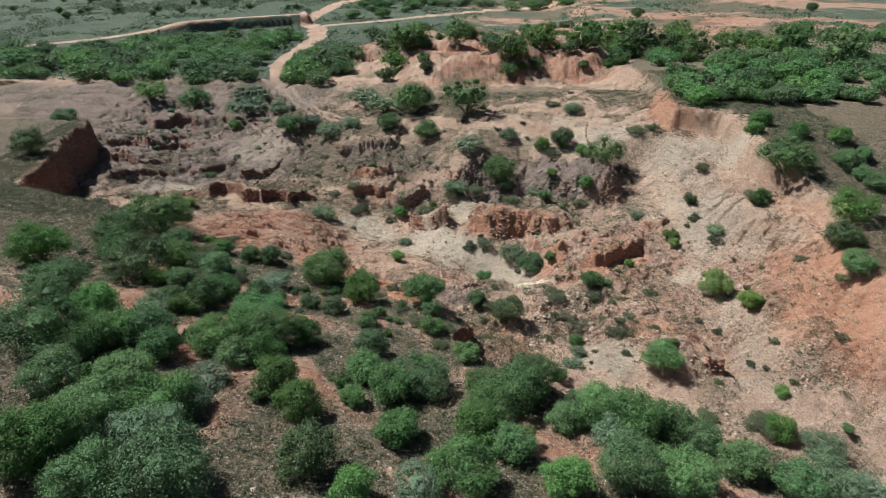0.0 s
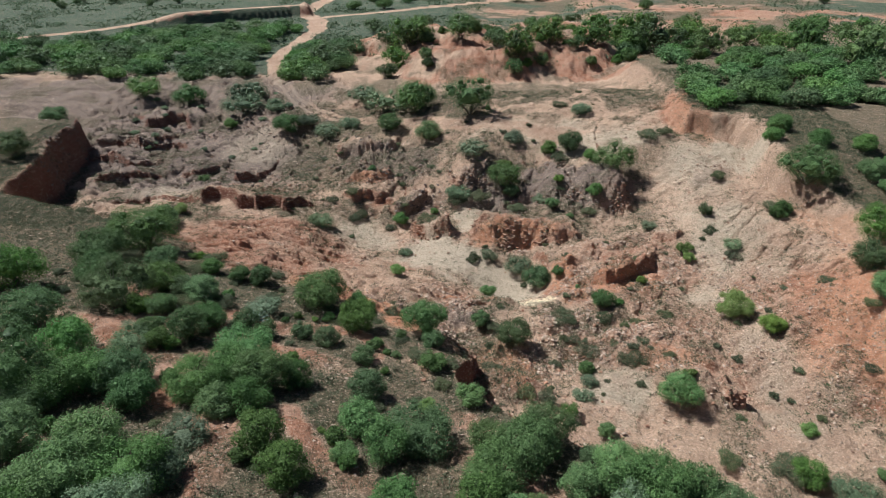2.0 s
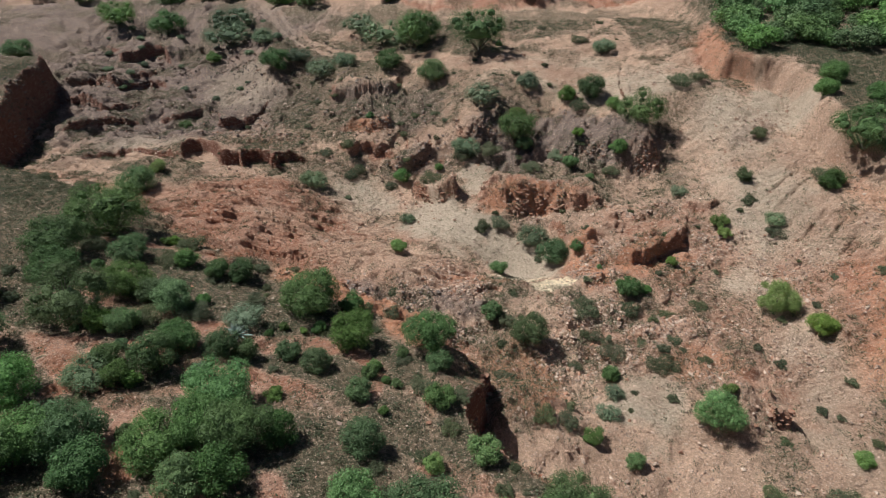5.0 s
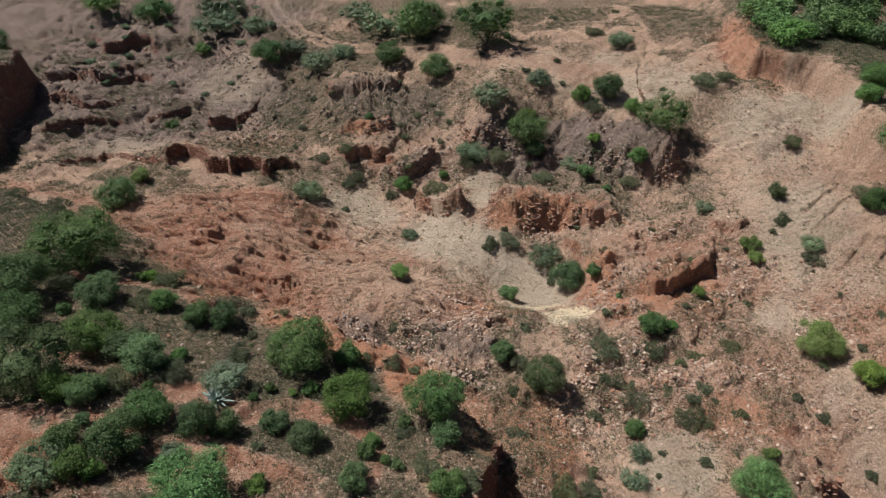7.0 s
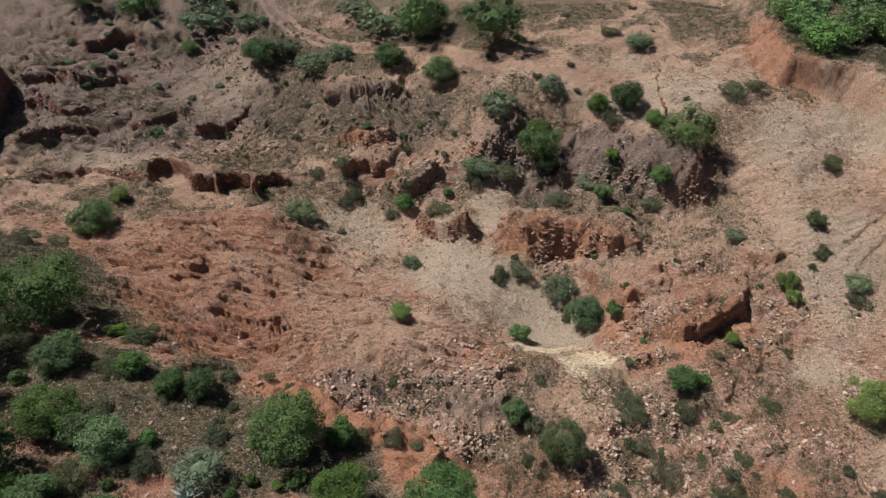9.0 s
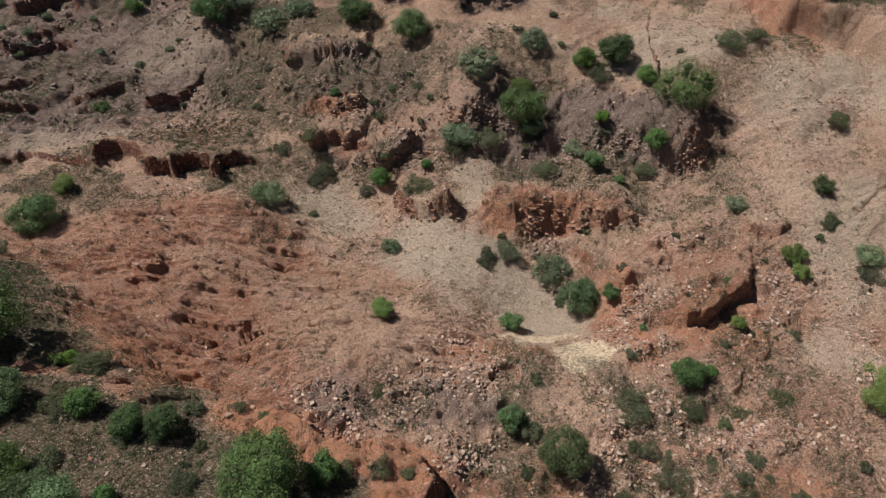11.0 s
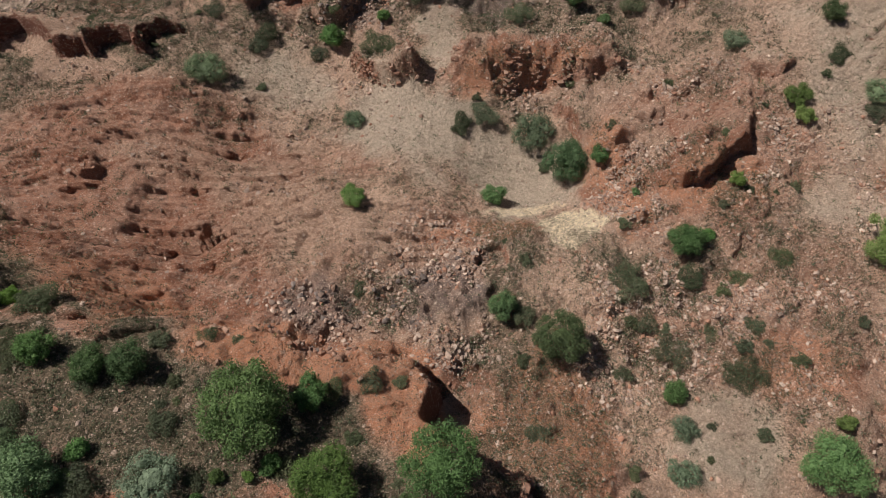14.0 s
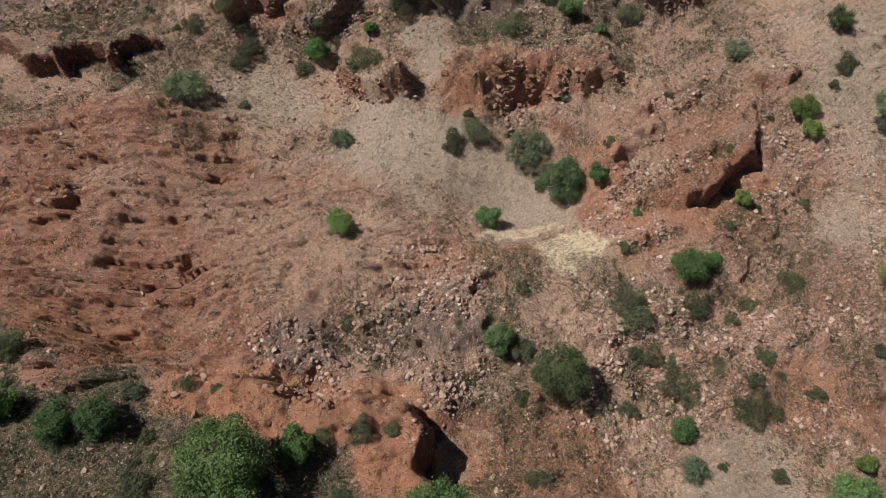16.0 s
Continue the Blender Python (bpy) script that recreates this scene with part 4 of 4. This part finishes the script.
FEATHERY_C = [(-20.6, 51.9, 0.9), (-25, 52.1, 1.36), (3.4, 53.5, 0.85), (15.5, 55.8, 1.19), (17.3, 56.3, 0.47), (14.2, 61, 0.29), (4.8, 63.7, 0.91), (12.6, 64.6, 0.72), (10.5, 65.4, 1.56), (47.4, 69.3, 1.48), (40.5, 69.7, 3.12), (-35.2, 74, 1.89), (44.6, 75.7, 1.3), (16.1, 77, 0.48), (40.1, 77.9, 1.3), (14, 79, 0.91), (19.5, 79.6, 1.11), (42.5, 81.3, 1.44), (-6.1, 82.2, 1.02), (-1.5, 83.1, 0.57), (43.4, 83.4, 1.26), (9.4, 86.1, 1.18), (20.5, 87.6, 1.06), (-11, 92.3, 0.56), (-37.9, 95.4, 0.88), (-2.9, 101.4, 1.96), (-9.3, 105.3, 1.9), (-27.8, 110.1, 2.07)]
FEATHERY_D = [(-68.5, 110.6, 1.94), (-39.4, 115.1, 1.22), (-51.1, 126.5, 2.75), (-60, 127.4, 2.82)]
GREYISH_A = [(-1.1, 19.8, 1.15), (20.6, 21.2, 1.48), (19.3, 22, 1.63), (-14.2, 22.1, 1.66), (9.2, 24.5, 1.31), (-13.2, 24.8, 1.31), (-13.3, 27.7, 1.19), (26.8, 32.5, 1.61), (-20.5, 37.2, 1.28), (-14.9, 38.8, 0.68), (11, 42.5, 0.83), (-14, 44.7, 1.31), (12, 44.8, 0.75), (31.2, 64.3, 0.99), (8.8, 68.6, 1.62), (24.8, 72.1, 0.99), (-4.9, 72.5, 0.85), (-16.5, 78.6, 1.72), (12.8, 81.4, 1.12), (1.8, 85.4, 1.8), (4.2, 91.8, 2.23), (10.3, 94.8, 1.76), (21.8, 102.8, 1.72), (-20.2, 107.5, 2.31), (-16.7, 109.2, 1.83), (-24.2, 111.1, 1.9), (-10.8, 114.3, 3.61), (-15.4, 119.1, 3.07)]
GREYISH_B = [(-32.3, 120.3, 2.09), (-38.2, 120.5, 3.68), (-39.2, 126.5, 4.15)]
LIME_A = [(4, 24, 0.99), (-6.7, 29.4, 0.28), (-0.9, 33.1, 0.69), (29.6, 34.3, 0.52), (-10.1, 37.3, 0.59), (27, 38.9, 0.78), (-3.5, 39.2, 0.36), (9.5, 39.7, 0.82), (19.6, 43.6, 0.56), (-10.1, 44.4, 0.34), (29, 49.5, 1.4), (27.3, 53.5, 1.92), (-31.4, 55.3, 0.85), (-23.7, 55.4, 0.49), (-23, 55.5, 0.62), (20.6, 60.1, 0.65), (-5.2, 63.1, 1.06), (26.9, 64.2, 0.76), (26.8, 65.9, 0.99), (-35.2, 79.3, 1.27), (15.3, 83.5, 0.83), (8.7, 90.6, 1.35)]
LOW_A = [(24, 35.3, 1.72), (20, 36.2, 0.98), (0.3, 38.5, 0.75), (-1.7, 39.1, 0.84), (22.8, 40.4, 0.43), (6.2, 40.9, 0.9), (8, 40.9, 0.86), (-3.1, 41.8, 0.57), (-20.2, 43.3, 1.13), (34.2, 43.6, 0.64), (16, 43.7, 0.48), (-12.3, 44.5, 0.48), (-17.6, 44.7, 1.06), (29.4, 45.2, 0.48), (3.6, 45.4, 0.68), (-14.3, 47.3, 0.73), (16.3, 47.3, 1.16), (19.4, 47.4, 0.55), (-6.5, 48.3, 0.72), (-21.1, 48.5, 0.86), (9.8, 48.5, 0.58), (-4.7, 48.7, 0.72), (-11.3, 49.2, 0.6), (12.7, 49.3, 1.1), (36.8, 49.3, 0.74), (-17.9, 49.9, 0.63), (18, 50, 0.61), (15.3, 50.1, 0.6)]
LOW_B = [(11.9, 51.1, 0.69), (-14.9, 51.7, 0.56), (-22.2, 52, 1.05), (4.5, 52.9, 0.76), (18.2, 53.1, 0.72), (15.3, 53.5, 0.98), (-28.5, 53.7, 1.13), (11.5, 53.8, 1.23), (35.5, 54, 0.89), (21, 54.1, 0.93), (-21.6, 55, 1.22), (-32.5, 55.2, 1.34), (-5.1, 55.8, 0.61), (30.8, 62.8, 0.92), (-36.7, 67.4, 1.17), (37.2, 67.9, 1.29), (30.4, 68.2, 0.97), (-35.2, 68.3, 1), (-41, 68.4, 0.97), (3.4, 70.3, 1.09), (5.3, 71, 1.33), (-12.5, 77.5, 0.49), (34.3, 77.6, 1.21), (18.5, 78.1, 1.1), (9.3, 78.3, 1.07), (-2.3, 78.7, 1.7), (-7.4, 81.1, 0.95), (-12.7, 81.9, 0.89)]
LOW_C = [(-11.8, 83.5, 1.17), (1.5, 84.1, 1.15), (4.8, 85, 1.42), (-16.2, 85.5, 0.93), (-13.4, 86.4, 1), (28.4, 89.1, 1.52), (30.8, 89.1, 0.97), (16.6, 89.6, 1.22), (-6.2, 90, 0.68), (-2, 93, 0.84), (-4.9, 93.6, 0.71), (18.8, 106.2, 1.45)]
ACACIA_A = [(-27.2, 135.8, 3.13), (-33.1, 137.7, 2.46), (-31.1, 140.3, 4.23), (-23.6, 147.3, 2.58), (-27.1, 149.8, 4.48)]
FAR_A = [(76.2, 121.2, 5.28), (14.2, 136.4, 2.3), (15.0, 140.9, 3.94), (-10.9, 145.8, 3.4), (10.9, 147.9, 2.74), (74.5, 149.6, 3.86), (33.8, 151.3, 4.3), (48.8, 151.6, 5.89), (60.8, 151.7, 4.53), (23.7, 152.2, 4.41), (83.6, 152.5, 5.62), (3.5, 153.0, 3.68), (-8.7, 154.8, 5.01), (44.7, 155.0, 3.74), (72.2, 159.8, 4.05), (44.8, 161.3, 6.19), (57.8, 161.8, 4.76), (-13.7, 165.6, 3.38), (-21.6, 200.1, 3.16)]
BUSH_ROWS = [("dense", DENSE_A), ("dense", DENSE_B), ("feathery", FEATHERY_A), ("feathery", FEATHERY_B), ("feathery", FEATHERY_C), ("feathery", FEATHERY_D), ("greyish", GREYISH_A), ("greyish", GREYISH_B), ("lime", LIME_A), ("low", LOW_A), ("low", LOW_B), ("low", LOW_C), ("acacia", ACACIA_A), ("far", FAR_A)]
for kind, rows in BUSH_ROWS:
    for x, y, r in rows:
        plant(kind, x, y, r * 1.16)


# thickets: seeded spots in a stretch of land, kept apart from each other
def thicket(rng, count, inside, box, small, large, apart=0.9):
    spots = []
    for _ in range(count * 40):
        if len(spots) >= count:
            break
        x, y, r = rng.uniform(box[0], box[1]), rng.uniform(box[2], box[3]), rng.uniform(small, large)
        if inside(x, y) and math.hypot(x + 14.2, y - 43.1) > 1.6 + r and all(math.hypot(x - a, y - b) > apart * (r + c) * 0.75 for a, b, c in spots):
            spots.append((x, y, r))
    return spots


def near_track(x, y, gap):
    return any(abs(along(np.array(x), np.array(y), line)[0]) < gap for line in TRACKS)


rng = np.random.default_rng(5)
upper_right = lambda x, y: float(along(np.array(x), np.array(y), BRINK_RIGHT)[0]) < (-1.6 if y > 90 else -2.5)
bare_hill = lambda x, y: float(zones(np.array([x]), np.array([y]))["orange"][0]) > 0.5
groves = [("acacia", 95, (35, 95, 86, 126), 1.8, 3.4, 0.62, lambda x, y: upper_right(x, y) and y > 91 + 0.03 * (x - 36) and not (x < 50 and y > 112)),
          ("feathery", 12, (44, 66, 44, 78), 1.0, 2.4, 1.0, lambda x, y: upper_right(x, y) and x > 46),
          ("acacia", 125, (-125, -42, 126, 206), 2.4, 4.2, 0.62, lambda x, y: not near_track(x, y, 5.0) and y < 203 - 0.45 * max(0, -60 - x) and y > 131 + 0.12 * (x + 125)),
          ("acacia", 22, (-37, -20, 138, 172), 2.0, 3.6, 0.62, lambda x, y: not near_track(x, y, 4.0)),
          ("acacia", 46, (34, 130, 128, 186), 2.2, 3.8, 0.75, lambda x, y: not bare_hill(x, y)),
          ("far", 60, (-14, 60, 136, 200), 1.2, 2.9, 0.95, lambda x, y: not near_track(x, y, 3.0)),
          ("acacia", 45, (-40, 70, 255, 330), 2.6, 4.4, 0.7, lambda x, y: not near_track(x, y, 4.5) and y > 262 + 0.4 * x),
          ("far", 26, (-190, -58, 236, 330), 1.2, 3.4, 1.6, lambda x, y: not near_track(x, y, 5.0))]
for kind, count, box, small, large, apart, inside in groves:
    for x, y, r in thicket(rng, count, inside, box, small, large, apart):
        plant(kind, x, y, r)

# straggling shrubs on the near level and over the dug ground
for kind, count, box, small, large, apart, inside in (("low", 85, (-34, 4, 24, 54), 0.25, 0.7, 1.0, lambda x, y: float(along(np.array(x), np.array(y), BRINK_NEAR)[0]) < -1.0),
                                                      ("low", 60, (-30, 26, 80, 118), 0.3, 0.8, 1.2, lambda x, y: True), ("low", 40, (2, 34, 40, 74), 0.25, 0.65, 1.2, lambda x, y: True),
                                                      ("greyish", 24, (-60, -28, 104, 130), 0.4, 1.0, 1.2, lambda x, y: not near_track(x, y, 2.0)),
                                                      ("dense", 38, (-34, 0, 24, 52), 0.3, 0.6, 1.1, lambda x, y: float(along(np.array(x), np.array(y), BRINK_NEAR)[0]) < -1.8)):
    for x, y, r in thicket(rng, count, inside, box, small, large, apart):
        plant(kind, x, y, r)

# ---- agave ----
def agave(x, y, size):
    top = new("agave")
    rng = np.random.default_rng(77)
    for k in range(30):
        turn, lift = k * 2.399, 0.15 + 1.2 * (k / 30)
        length, wide = size * rng.uniform(0.85, 1.1) * (1 - 0.25 * k / 30), 0.075 * size
        verts, loops, sizes = [], [], []
        for j in range(6):
            f = j / 5
            out, up = length * f * math.cos(lift), length * f * math.sin(lift) - 0.18 * size * f * f
            w = wide * (0.75 + 0.5 * f) * (1 - f ** 3)
            for side, dip in ((-1, 0.0), (0, -0.35 * w), (1, 0.0)):
                verts.append((out, side * w + 1e-4 * side, up + dip + 0.05))
        for j in range(5):
            for i in range(2):
                loops += [3 * j + i, 3 * j + 3 + i, 3 * j + 4 + i, 3 * j + 1 + i]
                sizes.append(4)
        leaf = link_mesh("leaf", verts, loops, sizes, LEAF_AGAVE, top, True)
        leaf.rotation_euler = (0, 0, turn)
    top.matrix_world = pose(x, y, float(ground_at(x, y)) - 0.02)
    return tagged(top, "blue-green agave rosette with stiff pointed leaves", "agave")


agave(-14.2, 43.1, 1.15)


# ---- loose stones ----
def stone_verts(rng, flat=0.7):
    bm = bmesh.new()
    bmesh.ops.create_icosphere(bm, subdivisions=1, radius=1.0)
    stretch = np.array([rng.uniform(0.8, 1.25), rng.uniform(0.65, 1.0), rng.uniform(0.5, 0.85) * flat / 0.7])
    cuts = [(Vector(rng.normal(size=3)).normalized(), rng.uniform(0.45, 0.8)) for _ in range(7)]
    for v in bm.verts:
        p = v.co * (1 + 0.12 * rng.normal())
        for n, d in cuts:
            over = p.dot(n) - d
            if over > 0:
                p = p - n * over
        v.co = Vector((p.x * stretch[0], p.y * stretch[1], p.z * stretch[2]))
    verts = np.array([v.co[:] for v in bm.verts])
    faces = np.array([[v.index for v in f.verts] for f in bm.faces])
    bm.free()
    return verts, faces


rng = np.random.default_rng(9)
SHAPES = [stone_verts(rng) for _ in range(8)]
STONE_MESHES = []
for verts, faces in SHAPES:
    me = bpy.data.meshes.new("rock")
    me.from_pydata(verts.tolist(), [], faces.tolist())
    me.materials.append(STONE)
    STONE_MESHES.append(me)


# ---- dry brushwood and a stump in a hollow ----
def brushwood(x, y, reach):
    rng = np.random.default_rng(int(1000 + x * 10))
    top = new("dry_brush")
    for k in range(26):
        turn, lift, length = rng.uniform(0, 6.283), rng.uniform(0.1, 0.9), reach * rng.uniform(0.6, 1.1)
        tip = np.array([math.cos(turn) * math.cos(lift), math.sin(turn) * math.cos(lift), math.sin(lift)]) * length
        sv, sl, ss = stem_mesh(rng, [(tip, 0.1)], reach * 0.3, 0.022)
        link_mesh("twig", sv, sl, ss, BARK, top, True)
    top.matrix_world = pose(x, y, float(ground_at(x, y)))
    return tagged(top, "dark dry leafless brushwood lying in a hollow", "brushwood")


for x, y, reach in ((3.5, 57.7, 0.9), (-6.4, 55.0, 1.1), (-3.2, 54.6, 0.9), (10.6, 55.6, 1.0), (16.2, 54.2, 0.8), (-17.2, 77.8, 1.4)):
    brushwood(x, y, reach)


def scatter(rng, count, box, weight):
    """Seeded spots in a box of land, thicker where weight(zone) is high."""
    kept = []
    while sum(len(k) for k in kept) < count:
        x, y = rng.uniform(box[0], box[1], 40000), rng.uniform(box[2], box[3], 40000)
        z = zones(x, y)
        keep = rng.uniform(size=len(x)) < weight(z, x, y)
        kept.append(np.stack([x[keep], y[keep]], -1))
    return np.concatenate(kept)[:count]


clumps = lambda x, y: 0.08 + 0.92 * ease(0.0, 0.5, layers(x, y, 3.0, 141, 3))
spots = scatter(rng, 280, (-22, 31, 38, 72), lambda z, x, y: z["stony"] ** 2 * (1 - z["upper"]) * clumps(x, y))
heights = ground_at(spots[:, 0], spots[:, 1])
for (x, y), z in zip(spots, heights):
    ob = new("rock", STONE_MESHES[int(rng.integers(8))])
    r = min(0.36, 0.11 + 0.05 * rng.exponential())
    ob.matrix_world = pose(x, y, z + 0.18 * r, rng.uniform(-25, 25), rng.uniform(-25, 25), rng.uniform(0, 360)) @ Matrix.Scale(r, 4)
    tagged(ob, "weathered pinkish-grey angular rock lying on the soil", "rock", "loose rocks")


def strewn(name, rng, spots, low, high, material, label, shapes):
    """Many small stones as one piece of stuff."""
    z = ground_at(spots[:, 0], spots[:, 1])
    allv, allf, base = [], [], 0
    pick = rng.integers(len(shapes), size=len(spots))
    for k, (sv, sf) in enumerate(shapes):
        mine = np.nonzero(pick == k)[0]
        n = len(mine)
        if n == 0:
            continue
        r = (low + (high - low) * rng.uniform(size=n) ** 4)[:, None, None]
        a, tilt = rng.uniform(0, 2 * math.pi, n), rng.normal(0, 0.35, n)
        ca, sa, ct, st = np.cos(a), np.sin(a), np.cos(tilt), np.sin(tilt)
        p = sv[None] * r
        px, pz = p[..., 0] * ct[:, None] - p[..., 2] * st[:, None], p[..., 0] * st[:, None] + p[..., 2] * ct[:, None]
        q = np.stack([px * ca[:, None] - p[..., 1] * sa[:, None] + spots[mine, 0][:, None], px * sa[:, None] + p[..., 1] * ca[:, None] + spots[mine, 1][:, None], pz + z[mine][:, None] + 0.15 * r[..., 0]], -1)
        allv.append(q.reshape(-1, 3))
        allf.append((sf[None] + (np.arange(n) * len(sv))[:, None, None] + base).reshape(-1, 3))
        base += n * len(sv)
    faces = np.concatenate(allf)
    ob = link_mesh(name, np.concatenate(allv), faces.ravel(), np.full(len(faces), 3), material)
    return tagged(ob, label, name, kind="stuff")


def chip_shape(rng):
    """A small eight-sided chip."""
    v = np.array([[1, 0, 0], [-1, 0, 0], [0, 1, 0], [0, -1, 0], [0, 0, 1], [0, 0, -1]], float) * rng.uniform(0.5, 1.1, (6, 1)) + 0.18 * rng.normal(size=(6, 3))
    v[:, 2] *= 0.7
    return v, np.array([[0, 2, 4], [2, 1, 4], [1, 3, 4], [3, 0, 4], [2, 0, 5], [1, 2, 5], [3, 1, 5], [0, 3, 5]])


CHIPS = [chip_shape(rng) for _ in range(10)]
spots = scatter(rng, 80000, (-34, 40, 34, 96), lambda z, x, y: z["stony"] ** 1.5 * (1 - 0.8 * z["upper"]) * clumps(x, y) + 0.02)
strewn("rubble", rng, spots, 0.024, 0.10, GRAVEL, "pinkish-grey broken stone strewn over the pit", CHIPS)
spots = scatter(rng, 12000, (-34, 40, 34, 96), lambda z, x, y: z["stony"] ** 2 * (1 - 0.9 * z["upper"]) * clumps(x, y) ** 1.5)
strewn("stones", rng, spots, 0.07, 0.24, GRAVEL, "pinkish-grey fist-sized to head-sized stones in heaps", SHAPES)
spots = scatter(rng, 15000, (-70, 50, 14, 128), lambda z, x, y: 0.3 + 0.7 * z["stony"])
strewn("gravel", rng, spots, 0.04, 0.22, GRAVEL, "scattered pale and reddish field stones", CHIPS)


# broken blocks on the cut faces
for name, material, label, count, box, weight in (
        ("red_rock", OUTCROP_RED, "orange-red broken rock blocks standing out of cut banks", 2200, (-34, 44, 36, 98), lambda z, x, y: (0.9 * ground_at(x, y, steep) * ground_at(x, y, crumbly) * (1 - z["grey"]) * (x < 28) * (1 - z["ledged"]) + 0.05 * z["rock"]) * clumps(x, y)),
        ("grey_rock", OUTCROP_GREY, "dark grey broken rock blocks of the outcrop", 6500, (-60, 24, 50, 118), lambda z, x, y: z["grey"] * (0.15 + ground_at(x, y, steep)) * clumps(x, y))):
    strewn(name, rng, scatter(rng, count, box, weight), 0.05, 0.34, material, label, SHAPES)


# ---- grass and herbs ----
def tufts(name, rng, spots, size, blades, material, label, cap=0.16):
    z = ground_at(spots[:, 0], spots[:, 1])
    n = len(spots) * blades
    who = np.repeat(np.arange(len(spots)), blades)
    reach = size * rng.uniform(0.5, 1.5, len(spots))[who]
    d = rng.normal(size=(n, 3)) * np.array([1, 1, 0.4])
    d[:, 2] = np.abs(d[:, 2])
    p = np.stack([spots[who, 0], spots[who, 1], z[who]], -1) + d * reach[:, None] * 0.55
    p[:, 2] += 0.03
    leaf = np.minimum(cap, reach * 0.42)
    verts = sprays(rng, p, d * 0.5, leaf[:, None], leaf[:, None] * 0.45)
    ob = link_mesh(name, verts, np.arange(3 * n), np.full(n, 3), material)
    return tagged(ob, label, name, kind="stuff")


spots = scatter(rng, 50000, (-62, 52, 12, 120), lambda z, x, y: (0.04 + z["green"]) ** 1.1 * (0.5 + 0.5 * (y < 100)) * (1 - z["cream"]) * (1 - 0.75 * z["pale"]) * (1 - 0.6 * z["upper"] * (y < 60)))
tufts("herbs", rng, spots, 0.34, 11, LEAF_LOW, "dull green herbs in small patches on the soil", 0.075)
spots = scatter(rng, 15000, (-62, 52, 12, 120), lambda z, x, y: (0.12 + z["green"]) * (1 - 0.8 * z["pale"]) * (1 - z["cream"]) ** 4 * (1 - 0.8 * z["track"]))
tufts("grass", rng, spots, 0.28, 10, LEAF_DRY, "thin dry grass tufts", 0.075)
spots = scatter(rng, 1500, (-30, 40, 38, 96), lambda z, x, y: (0.25 + z["green"] + 0.3 * z["pale"]) * (1 - z["cream"]))
tufts("seedlings", rng, spots, 0.20, 9, LEAF_FEATHERY, "small fresh green seedlings dotted over bare ground", 0.06)
spots = scatter(rng, 9000, (-200, 130, 140, 340), lambda z, x, y: (z["meadow"] + 0.3) * (1 - z["track"]) * ease(-0.3, 0.5, layers(x, y, 14, 311, 3)))
tufts("meadow_scrub", rng, spots, 0.9, 6, LEAF_GREYISH, "grey-green low scrub over the far meadow", 0.5)
